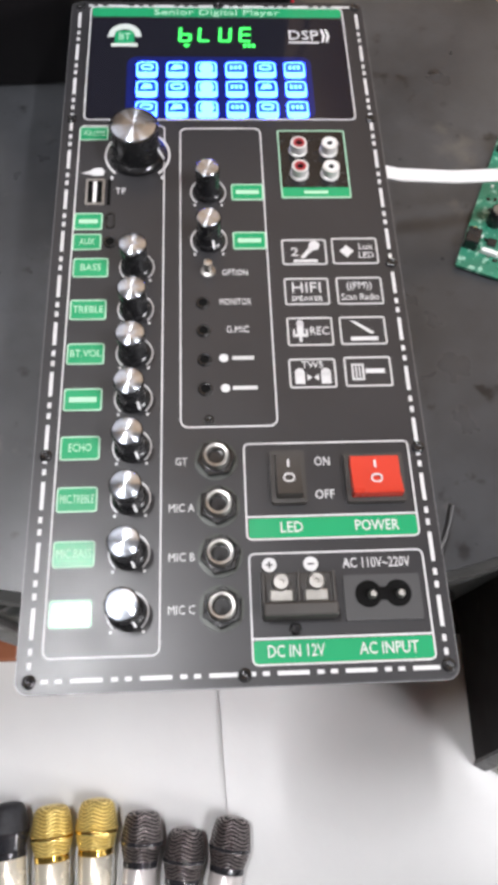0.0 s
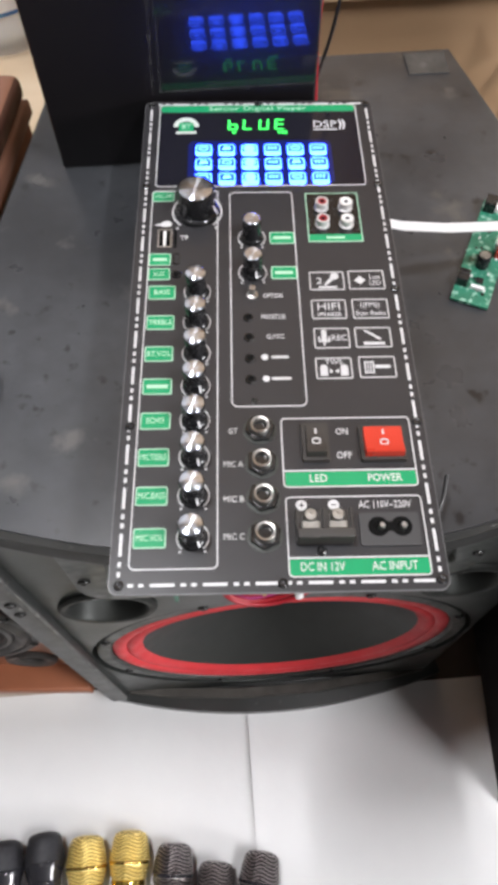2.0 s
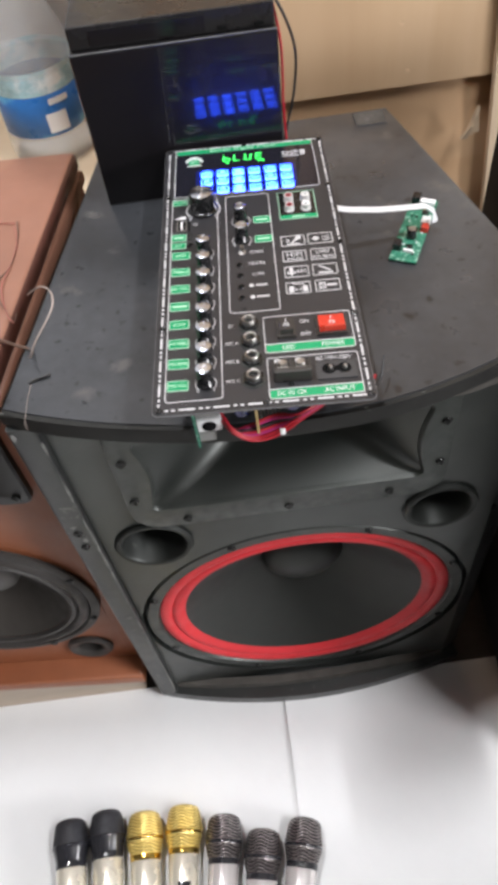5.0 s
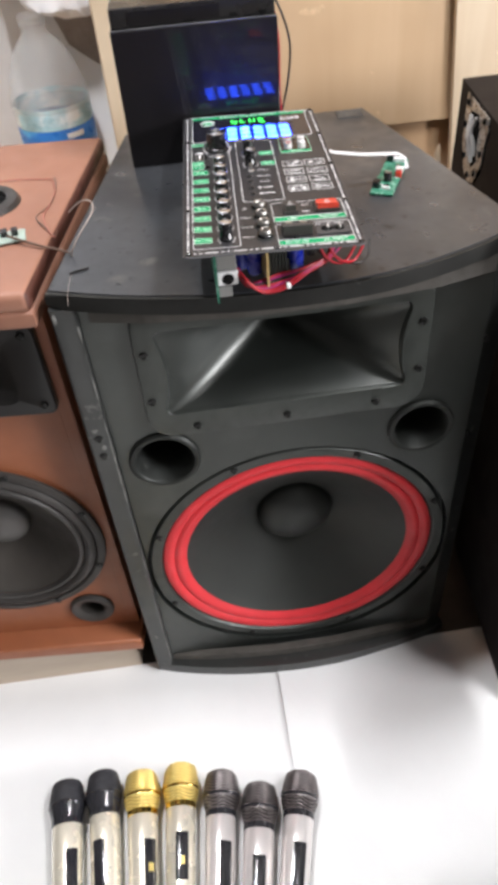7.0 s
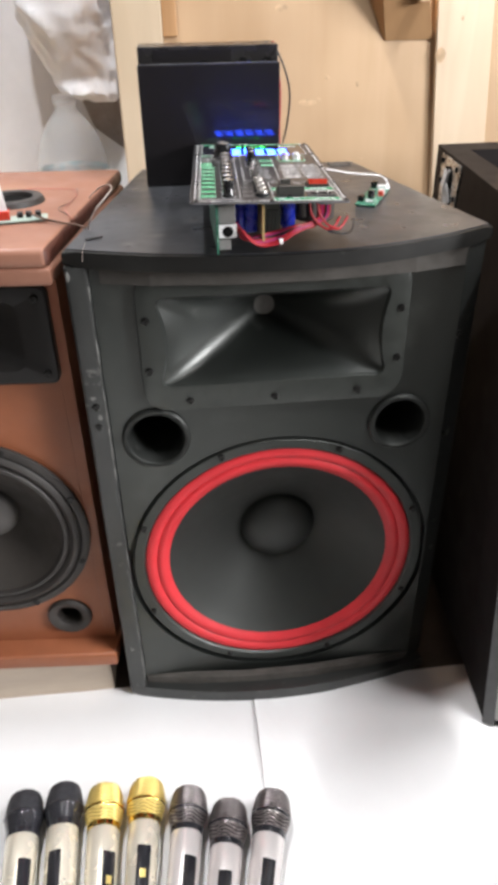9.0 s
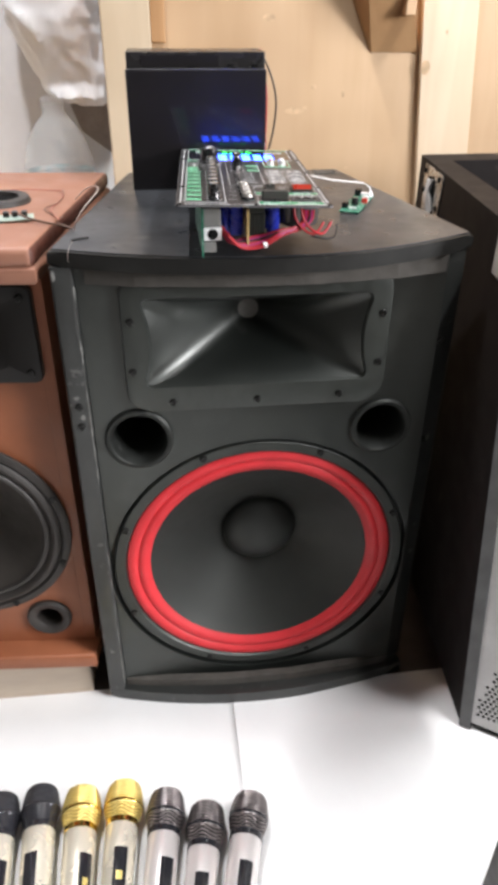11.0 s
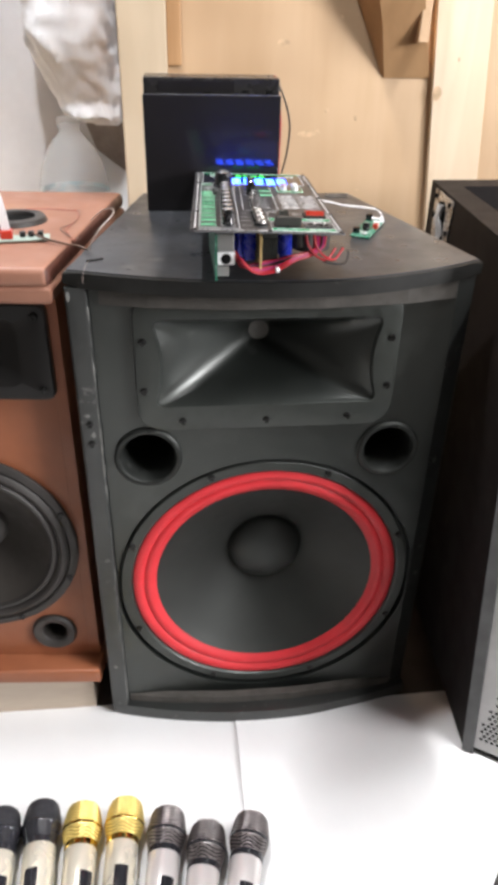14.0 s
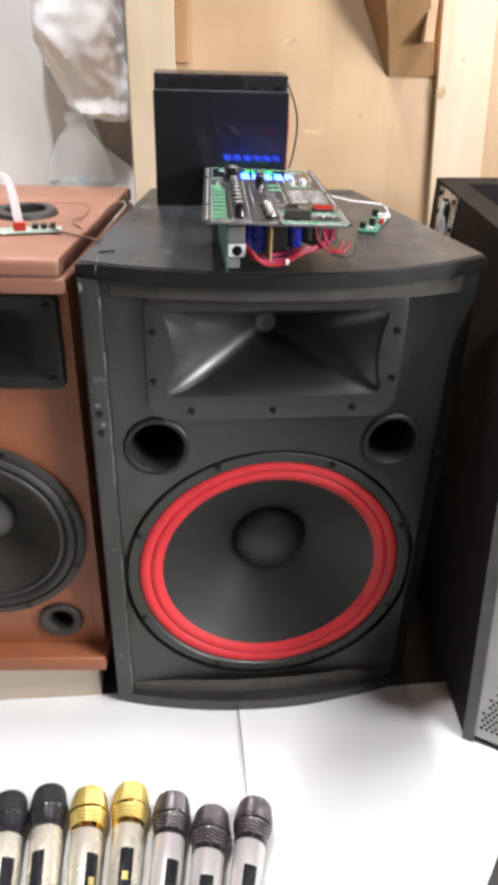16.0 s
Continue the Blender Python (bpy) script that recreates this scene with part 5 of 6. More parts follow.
# framed signs
def sign(u0, u1, v0, v1, drawing):
    b = bm_new(); ringed(b, (u0 + u1) / 2 * mm, (v0 + v1) / 2 * mm, (u1 - u0) * mm, (v1 - v0) * mm, 1.2 * mm, 0.7 * mm, H0, H1)
    s_ = part("framed_sign", b, mat_sign, plate, "pale framed sign")
    for q in drawing:
        b = bm_new(); slab(b, [((u0 + x) * mm, (v0 + y) * mm) for x, y in q], H0, H1)
        part("sign_stroke", b, M_white, s_)
    return s_


def bar4(x0, x1, y0, y1):
    return [(x0, y0), (x1, y0), (x1, y1), (x0, y1)]


def disc(x, y, r, n=12):
    return [(x + r * math.cos(2 * math.pi * k / n), y + r * math.sin(2 * math.pi * k / n)) for k in range(n)]


s_ = sign(100.6, 120.6, 175.4, 189.2, [[(8.2, 4.2), (9.4, 3.4), (14.6, 8.6), (12.8, 10.2)], disc(14.6, 10.4, 2.5), bar4(5.0, 15.6, 1.4, 2.8)])
letters("lettering", "2", 106.3 * mm, 182.2 * mm, 4.6 * mm, M_white, s_, 3.4 * mm, H0)
s_ = sign(123.0, 143.7, 175.6, 189.8, [[(3.4, 7), (6.6, 3.8), (9.8, 7), (6.6, 10.2)]])
letters("lettering", "Lux", 138.2 * mm, 185.0 * mm, 3.3 * mm, M_white, s_, 6.2 * mm, H0)
letters("lettering", "LED", 138.2 * mm, 180.4 * mm, 3.3 * mm, M_white, s_, 6.6 * mm, H0)
s_ = sign(100.5, 120.0, 154.5, 168.3, [])
letters("lettering", "HIFI", 110.2 * mm, 163.2 * mm, 5.4 * mm, M_white, s_, 12.5 * mm, H0)
letters("lettering", "SPEAKER", 110.2 * mm, 157.6 * mm, 2.6 * mm, M_white, s_, 13.5 * mm, H0)
s_ = sign(123.3, 143.5, 154.4, 168.5, [])
letters("lettering", "((FM))", 133.4 * mm, 164.2 * mm, 3.6 * mm, M_white, s_, 11.0 * mm, H0)
letters("lettering", "Scan Radio", 133.4 * mm, 158.2 * mm, 3.4 * mm, M_white, s_, 16.6 * mm, H0)
s_ = sign(100.5, 120.0, 134.2, 148.1, [bar4(4.2, 7.0, 5.6, 11.8), bar4(2.4, 8.8, 4.4, 5.6), bar4(2.4, 3.4, 4.4, 8.0), bar4(7.8, 8.8, 4.4, 8.0), bar4(5.0, 6.2, 2.0, 4.4), disc(5.6, 11.2, 1.5)])
letters("lettering", "REC", 114.2 * mm, 141.2 * mm, 4.0 * mm, M_white, s_, 8.0 * mm, H0)
s_ = sign(122.9, 142.7, 134.4, 148.2, [[(4.6, 11.8), (6.8, 11.6), (14.6, 6.0), (13.8, 5.2), (12.6, 5.6)], bar4(4.4, 16.0, 2.0, 3.8)])
s_ = sign(100.1, 119.6, 114.3, 128.0, [bar4(2.4, 6.4, 2.0, 7.4), disc(4.4, 7.2, 2.0), bar4(13.2, 17.2, 2.0, 7.4), disc(15.2, 7.2, 2.0), [(7.4, 3.4), (9.4, 4.9), (7.4, 6.4)], [(12.2, 3.4), (10.2, 4.9), (12.2, 6.4)]])
letters("lettering", "TWS", 110.0 * mm, 125.0 * mm, 3.2 * mm, M_white, s_, 9.0 * mm, H0)
s_ = sign(123.1, 142.8, 114.6, 128.5, [bar4(8.8, 16.8, 6.2, 8.2), bar4(3.0, 3.8, 3.0, 10.6), bar4(7.4, 8.2, 3.0, 10.6), bar4(3.0, 8.2, 3.0, 3.8), bar4(3.0, 8.2, 9.8, 10.6), bar4(4.6, 5.2, 4.2, 9.4), bar4(6.0, 6.6, 4.2, 9.4)])


# microphone jacks
def big_jack(u, v, turn, first=[]):
    m_ = Matrix.Translation((u * mm, v * mm, 0)) @ Matrix.Rotation(radians(turn), 4, "Z")
    if first:
        return copy_thing(first[0], m_)
    b = bm_new()
    hexo = [(7.7 * math.cos(math.pi / 3 * k) * mm, 7.7 * math.sin(math.pi / 3 * k) * mm) for k in range(6)]
    slab(b, hexo, 0.0006, 0.0030)
    bmesh.ops.bevel(b, geom=list(b.edges), offset=0.0003, segments=1, affect="EDGES")
    j = part("jack_socket", b, M_knob, pan, "black hexagon nut round a jack socket")
    b = bm_new(); lathe(b, [(8.3, 0), (8.3, 0.5), (6, 0.6)], 30, Matrix.Diagonal((mm, mm, mm, 1)))
    part("washer", b, M_frame, j, "", 40)
    b = bm_new(); lathe(b, [(5.3, 2.8), (5.3, 5.2), (4.6, 6.2), (3.7, 6.0), (3.3, 5.2), (3.2, 1.2)], 32, Matrix.Diagonal((mm, mm, mm, 1)))
    part("sleeve", b, M_chrome, j, "bright nickel sleeve", 40)
    b = bm_new(); lathe(b, [(3.3, 2.0), (0, 1.8)], 20, Matrix.Diagonal((mm, mm, mm, 1)))
    part("jack_hole", b, M_hole, j)
    first.append(j)
    j.matrix_basis = m_


for u, v, tr, w, word in ((69.3, 83.6, 8, 4.6, "GT"), (69.7, 64.8, 28, 9.6, "MIC A"), (70.0, 45.9, 14, 9.6, "MIC B"), (70.2, 26.8, 25, 9.6, "MIC C")):
    big_jack(u, v, tr)
    letters("lettering", word, 55.8 * mm, (v - 0.4) * mm, 3.2 * mm, mat_sign, plate, w * mm, H0)

# switches
for v0, v1, words in ((51.9, 59.6, (("LED", 97.0, 8.4), ("POWER", 129.2, 16.5))), (7.1, 14.9, (("DC IN 12V", 95.8, 20.0), ("AC INPUT", 128.8, 21.0)))):
    b = bm_new(); slab(b, rect(81.0, 144.7, v0, v1, 1.2, 4), H0, H1)
    gb = part("green_bar", b, M_green, pan, "green printed bar")
    for w, u, wd in words:
        letters("lettering", w, u * mm, (v0 + v1) / 2 * mm, 4.2 * mm, M_white, gb, wd * mm, H1)
for u, v in ((80.6, 59.9), (80.8, 15.2)):
    b = bm_new(); box(b, u * mm, 145.0 * mm, v * mm, (v + 0.7) * mm, H0, H1)
    part("bar_line", b, M_white, plate)
for w, u, v, wd in (("ON", 110.6, 82.0, 6.0), ("OFF", 110.6, 68.4, 7.4), ("AC 110V~220V", 127.5, 41.6, 25.0)):
    letters("lettering", w, u * mm, v * mm, 3.8 * mm, M_white, plate, wd * mm, H0)


def rocker(u0, u1, v0, v1, body, label):
    b = bm_new(); ringed(b, (u0 + u1) / 2 * mm, (v0 + v1) / 2 * mm, (u1 - u0) * mm, (v1 - v0) * mm, 1.2 * mm, 1.8 * mm, H0, 0.0028)
    s_ = part("rocker_switch", b, M_bplast, pan, label)
    b = bm_new()
    x0, x1, y0, y1 = (u0 + 1.9) * mm, (u1 - 1.9) * mm, (v0 + 1.9) * mm, (v1 - 1.9) * mm
    loft(b, [[(x0, y0, 0.0), (x0, y1, 0.0), (x1, y1, 0.0), (x1, y0, 0.0)], [(x0, y0, 0.0076), (x0, y1, 0.0046), (x1, y1, 0.0046), (x1, y0, 0.0076)]], True, True)
    bmesh.ops.subdivide_edges(b, edges=[e for e in b.edges if abs(e.verts[0].co.x - e.verts[1].co.x) < 1e-6 and min(e.verts[0].co.z, e.verts[1].co.z) > 0.001], cuts=1)
    for vtx in b.verts:
        if abs(vtx.co.y - (y0 + y1) / 2) < 1e-5 and vtx.co.z > 0.001:
            vtx.co.z = 0.0049
    bmesh.ops.bevel(b, geom=list(b.edges), offset=0.0003, segments=2, affect="EDGES")
    rk = part("rocker", b, body, s_, "", 30)
    b = bm_new()
    um, vm = (u0 + u1) / 2, (v0 + v1) / 2
    box(b, (um - 0.4) * mm, (um + 0.4) * mm, (vm + 3.0) * mm, (vm + 6.0) * mm, 0.0049, 0.0052)
    part("on_mark", b, M_white, rk)
    b = bm_new(); ringed(b, um * mm, (vm - 1.6) * mm, 4.4 * mm, 3.6 * mm, 1.7 * mm, 0.6 * mm, 0.0054, 0.0060)
    part("off_mark", b, mat_sign, rk)


rocker(90.0, 103.4, 64.7, 86.0, M_bplast, "black rocker switch")
rocker(118.7, 141.4, 64.4, 84.2, M_redpl, "red rocker switch in a black bezel")

# supply terminals and mains inlet
b = bm_new(); box(b, 84.4 * mm, 110.8 * mm, 21.6 * mm, 26.6 * mm, H0, 0.0100, 0.0009); box(b, 84.4 * mm, 110.8 * mm, 26.65 * mm, 38.0 * mm, H0, 0.0032, 0.0005)
box(b, 84.4 * mm, 85.6 * mm, 25.1 * mm, 38.0 * mm, 0.0032, 0.0062, 0.0003); box(b, 109.6 * mm, 110.8 * mm, 25.1 * mm, 38.0 * mm, 0.0032, 0.0062, 0.0003); box(b, 97.0 * mm, 98.2 * mm, 25.1 * mm, 38.0 * mm, 0.0032, 0.0062, 0.0003)
tm = part("terminal_block", b, M_bplast, pan, "black two-way terminal block")
M_clamp = mat("dull_plated_clamp", (0.32, 0.31, 0.29), 0.42, metal=0.7, vary=0.15, scale=200, bump=0.1)
for u in (91.3, 103.9):
    b = bm_new(); box(b, (u - 4.2) * mm, (u + 4.2) * mm, 27.4 * mm, 31.6 * mm, 0.0032, 0.0056, 0.0005)
    tl = part("clamp_plate", b, M_clamp, tm, "bright clamp plate")
    b = bm_new(); lathe(b, [(3.2, 3.2), (3.2, 6.4), (2.6, 7.2), (1.0, 7.2), (0.8, 6.6), (0, 6.6)], 18, Matrix.Translation((u * mm, 34.2 * mm, 0)) @ Matrix.Diagonal((mm, mm, mm, 1)))
    part("clamp_screw", b, M_chrome, tl, "", 40)
for u, plus in ((87.9, True), (103.2, False)):
    b = bm_new(); slab(b, [(x * mm, y * mm) for x, y in disc(u, 41.8, 2.7, 20)], H0, H1)
    pl = part("polarity_sign", b, M_white, plate)
    b = bm_new(); box(b, (u - 1.3) * mm, (u + 1.3) * mm, 41.5 * mm, 42.1 * mm, H1, H1 + 0.0001)
    if plus:
        box(b, (u - 0.3) * mm, (u + 0.3) * mm, 40.5 * mm, 43.1 * mm, H1, H1 + 0.00012)
    part("polarity_line", b, M_plate, pl)
b = bm_new(); lathe(b, [(2.3, 0), (2.3, 1.4), (1.5, 2.2), (0, 2.2)], 16, Matrix.Translation((96.0 * mm, 18.4 * mm, 0)) @ Matrix.Diagonal((mm, mm, mm, 1)))
part("fixing_screw", b, M_knob, pan, "", 40)
b = bm_new(); slab(b, rect(114.4, 142.4, 20.6, 37.0, 0.8, 3), H0, 0.0012)
ac = part("mains_inlet", b, mat("grey_black_plastic", (0.04, 0.04, 0.042), 0.5, vary=0.1), pan, "grey figure-eight mains inlet")
b = bm_new(); slab(b, [(x * mm, y * mm) for x, y in disc(123.2, 30.0, 4.9, 24)], 0.0012, 0.00135)
slab(b, [(x * mm, y * mm) for x, y in disc(134.0, 30.0, 4.9, 24)], 0.0012, 0.00135); box(b, 124 * mm, 133.4 * mm, 27.6 * mm, 32.4 * mm, 0.0012, 0.00138)
part("inlet_recess", b, M_hole, ac)
for u in (124.2, 134.4):
    b = bm_new(); lathe(b, [(1.5, 0), (1.5, 3.0), (1.0, 3.6), (0, 3.6)], 14, Matrix.Translation((u * mm, 29.4 * mm, 0.0012)) @ Matrix.Diagonal((mm, mm, mm, 1)))
    part("contact_pin", b, M_chrome, ac, "", 40)
for u, v in ((4.0, 3.9), (77.6, 3.6), (149.2, 4.4), (149.1, 87.2), (3.8, 87.0), (149.0, 176.0), (148.8, 262.0), (3.6, 262.0), (75.5, 342.5), (148.8, 342.4), (3.6, 342.4)):
    b = bm_new(); lathe(b, [(2.5, 0), (2.4, 0.7), (1.6, 1.1), (0.7, 0.6), (0, 0.6)], 16, Matrix.Translation((u * mm, v * mm, 0)) @ Matrix.Diagonal((mm, mm, mm, 1)))
    part("fixing_screw", b, M_knob, pan, "", 40)


# boards and parts under the panel
def under(name, bm, material, label="", parent=None, smooth=None):
    bmesh.ops.transform(bm, matrix=PI, verts=bm.verts)
    return part(name, bm, material, parent or pan, label, smooth)


b = bm_new(); box(b, -0.0672, -0.0656, -0.0745, 0.06, 0.7495, 0.7965)
sb = under("side_board", b, M_pcb, "green circuit board standing on edge")
b = bm_new(); box(b, -0.0655, -0.048, -0.071, -0.05, 0.779, 0.797, 0.001)
under("metal_connector", b, M_tin, "", sb)
b = bm_new(); box(b, -0.0655, -0.047, -0.073, -0.052, 0.7655, 0.7785, 0.001)
under("white_connector", b, M_whitepl, "", sb)
b = bm_new(); lathe(b, [(0, 0.001), (0.004, 0.001), (0.0055, 0.0)], 16, Matrix.Translation((-0.0562, -0.0732, 0.7718)) @ FRONT)
under("socket_hole", b, M_hole, "", sb, 40)
b = bm_new(); box(b, -0.0655, -0.053, -0.072, -0.056, 0.7535, 0.764, 0.0008)
under("metal_tab", b, M_tin, "", sb)
b = bm_new(); box(b, -0.0222, -0.0204, -0.0785, 0.04, 0.7575, 0.7965)
under("amplifier_board", b, M_copper, "thin ochre circuit board on edge")
b = bm_new(); box(b, -0.0185, -0.0030, -0.066, 0.03, 0.790, 0.7950)
hs = under("heat_sink", b, M_frame, "dark finned heat sink")
for k in range(6):
    b = bm_new(); box(b, -0.0185 + 0.0028 * k, -0.0170 + 0.0028 * k, -0.068, 0.03, 0.760, 0.7899)
    under("fin", b, M_frame, "", hs)
for x, y, r_, m_ in ((-0.031, -0.060, 0.0065, M_blueshrink), (-0.040, -0.048, 0.0065, M_blueshrink), (0.0065, -0.060, 0.0065, M_blueshrink), (-0.031, -0.040, 0.0065, M_blueshrink), (0.0065, -0.040, 0.0065, M_blueshrink)):
    b = bm_new(); lathe(b, [(0, 0.768), (r_ * 0.9, 0.768), (r_, 0.769), (r_, 0.796), (0, 0.797)], 20, Matrix.Translation((x, y, 0)))
    under("capacitor", b, m_, "blue sleeved capacitor", None, 40)
for x, y, r_ in ((0.020, -0.058, 0.0045), (0.031, -0.056, 0.0045)):
    b = bm_new(); lathe(b, [(0, 0.779), (r_, 0.779), (r_, 0.797), (0, 0.797)], 16, Matrix.Translation((x, y, 0)))
    under("capacitor", b, M_bplast, "small dark capacitor", None, 40)
b = bm_new(); lathe(b, [(0, 0.7640), (0.0205, 0.7640), (0.022, 0.7655), (0.022, 0.7955), (0, 0.7955)], 36, Matrix.Translation((0.042, -0.006, 0)))
under("transformer_can", b, M_bplast, "round black transformer can under the faceplate", None, 40)
b = bm_new(); lathe(b, [(0, 0.7415), (0.017, 0.7415), (0.0175, 0.743), (0.0175, 0.792), (0, 0.792)], 30, Matrix.Translation((-0.02, 0.20, 0)))
under("filter_can", b, M_bplast, "", None, 40)
random.seed(9)
for k in range(7):
    dx, dz = random.uniform(-0.002, 0.002), random.uniform(-0.003, 0.003)
    b = bm_new()
    tube(b, [(-0.047, -0.066 - 0.001 * k, 0.776 + dz), (-0.040, -0.079 + 0.001 * k, 0.770 + dz - 0.001 * k), (-0.026 + dx, -0.0815 + 0.0015 * k, 0.7595 + 0.0012 * k), (-0.008 + dx, -0.080 + 0.002 * k, 0.7600 + 0.0014 * k), (0.012, -0.074, 0.769 + 0.001 * k + dz), (0.034 + 0.002 * k, -0.062 + 0.002 * k, 0.775 + dz), (0.040 + 0.002 * k, -0.040, 0.785)], 0.0013)
    under("wire", b, (M_redwire, M_redwire, M_pinkwire, M_redwire, M_blackwire, M_pinkwire, M_redwire)[k], ("red hook-up wire", "red hook-up wire", "magenta hook-up wire", "red hook-up wire", "black hook-up wire", "magenta hook-up wire", "red hook-up wire")[k], None, 60)
for x0 in (0.026, 0.034):
    b = bm_new(); tube(b, [(x0, -0.066, 0.799), (x0 + 0.002, -0.068, 0.785), (x0 + 0.012, -0.065, 0.772), (x0 + 0.026, -0.055, 0.765), (x0 + 0.036, -0.048, 0.775)], 0.0013)
    under("wire", b, M_redwire, "red hook-up wire", None, 60)
b = bm_new(); tube(b, [(0.05, -0.046, 0.760), (0.066, -0.047, 0.757), (0.078, -0.035, 0.757), (0.083, -0.02, 0.764)], 0.0012)
under("wire", b, M_blackwire, "thin black lead", None, 60)
b = bm_new(); lathe(b, [(0.0026, -0.002), (0.0032, -0.001), (0.0032, 0.001), (0.0026, 0.002)], 12, Matrix.Translation((-0.004, -0.078, 0.7615)) @ Matrix.Rotation(radians(90), 4, "Y"), True)
under("cable_tie", b, M_whitepl, "white cable tie", None, 40)


# ---- the small circuit board and its ribbon ----
pc = thing("small_circuit_board", Matrix.Translation((0.118, 0.1165, TOPZ)) @ Matrix.Rotation(radians(-26.5), 4, "Z"), "small green circuit board lying on the black loudspeaker", "circuit board")
b = bm_new(); box(b, 0, 0.0250, 0, 0.096, 0.0015, 0.0031)
pb = part("board", b, M_pcb, pc)
b = bm_new()
for x, y in ((0.003, 0.004), (0.022, 0.004), (0.003, 0.092), (0.022, 0.092)):
    lathe(b, [(0.0014, 0.0), (0.0014, 0.0015), (0, 0.0015)], 10, Matrix.Translation((x, y, 0)))
part("standoff", b, M_screw, pc)
random.seed(21)
for x, y, w, d, h, m_, nm in ((0.0, 0.012, 0.0075, 0.010, 0.007, M_knob, "relay"), (0.001, 0.084, 0.008, 0.010, 0.0085, M_knob, "relay"), (0.010, 0.012, 0.009, 0.0025, 0.003, M_whitepl, "header"), (0.012, 0.018, 0.005, 0.005, 0.0015, M_knob, "chip"), (0.014, 0.071, 0.006, 0.006, 0.0015, M_screw, "chip"), (0.008, 0.086, 0.015, 0.006, 0.004, M_whitepl, "header"), (0.019, 0.044, 0.0065, 0.008, 0.006, M_redpl, "red_connector"), (0.017, 0.052, 0.008, 0.010, 0.006, M_whitepl, "white_connector")):
    b = bm_new(); box(b, x, x + w, y, y + d, 0.0031, 0.0031 + h, 0.0005)
    part(nm, b, m_, pc)
b = bm_new(); lathe(b, [(0, 0.0031), (0.0046, 0.0031), (0.0046, 0.012), (0.0043, 0.0128), (0, 0.0128)], 22, Matrix.Translation((0.0125, 0.035, 0)))
cp = part("capacitor", b, M_knob, pc, "black round capacitor", 40)
b = bm_new(); lathe(b, [(0, 0.01285), (0.0036, 0.01285)], 20, Matrix.Translation((0.0125, 0.035, 0.0001)))
part("capacitor_top", b, M_chrome, cp)
for k in range(26):
    x, y = random.uniform(0.002, 0.022), random.uniform(0.008, 0.092)
    b = bm_new(); box(b, x, x + random.uniform(0.001, 0.0025), y, y + random.uniform(0.001, 0.0022), 0.0031, 0.0039)
    part("surface_part", b, random.choice((M_chrome, M_knob, M_copper, M_whitepl)), pb)
b = bm_new()
rib = [(0.0608, 0.1455, 0.7895), (0.085, 0.1462, 0.7810), (0.115, 0.1485, 0.7745), (0.142, 0.1510, 0.7710), (0.158, 0.1525, 0.7690), (0.1660, 0.1520, 0.7630), (0.1680, 0.1490, 0.7525)]
ws = []
for k, p in enumerate(rib):
    a, c = Vector(rib[max(k - 1, 0)]), Vector(rib[min(k + 1, len(rib) - 1)])
    s_ = (c - a).cross(Vector((0, 0, 1))).normalized() * 0.0039
    ws.append([tuple(Vector(p) + s_ + Vector((0, 0, 0.0004))), tuple(Vector(p) - s_ + Vector((0, 0, 0.0004))), tuple(Vector(p) - s_ - Vector((0, 0, 0.0004))), tuple(Vector(p) + s_ - Vector((0, 0, 0.0004)))])
loft(b, ws, True, True)
tagged(part("ribbon_cable", b, M_ribbon, None, "", 50), "flat white ribbon cable from the amplifier to the small board", "cable")


# ---- things on the brown loudspeaker ----
bb = thing("loose_circuit_board", Matrix.Translation((-0.342, 0.085, BT + 0.001)) @ Matrix.Rotation(radians(8), 4, "Z"), "pale circuit board with a red plug on the brown loudspeaker", "circuit board")
b = bm_new(); box(b, 0, 0.085, 0, 0.026, 0.001, 0.0026)
part("board", b, mat("pale_circuit_board", (0.38, 0.48, 0.42), 0.4, vary=0.2, scale=60, stain=(0.75, 0.75, 0.72), stain_at=0.55, stain_scale=90), bb)
b = bm_new(); box(b, 0.0, 0.004, 0.0, 0.004, 0, 0.001); box(b, 0.078, 0.083, 0.018, 0.024, 0, 0.001)
part("foot", b, M_screw, bb)
b = bm_new(); box(b, 0.028, 0.042, 0.006, 0.020, 0.0026, 0.0125, 0.0008)
part("red_plug", b, M_redpl, bb)
for x in (0.05, 0.060, 0.071):
    b = bm_new(); box(b, x, x + 0.007, 0.012, 0.022, 0.0026, 0.0085, 0.0005)
    part("dark_part", b, M_knob, bb)
b = bm_new(); loft(b, [[(x - w, 0.012, z), (x + w, 0.012, z), (x + w, 0.0135, z), (x - w, 0.0135, z)] for x, z, w in ((0.035, 0.0125, 0.005), (0.034, 0.02, 0.0055), (0.033, 0.035, 0.005), (0.031, 0.052, 0.0045), (0.028, 0.064, 0.0042), (0.022, 0.070, 0.004))], True, True)
part("white_flat_lead", b, M_whitepl, bb, "white flat lead standing up from the plug", 50)
b = bm_new(); tube(b, [(-0.276, 0.098, 0.7535), (-0.262, 0.092, 0.7495), (-0.24, 0.078, 0.7475), (-0.2205, 0.066, 0.747), (-0.210, 0.063, 0.7440)], 0.0014)
tagged(part("brown_wire", b, M_brownwire, None, "", 60), "thin brown wire from the loose board across both loudspeakers", "wire")
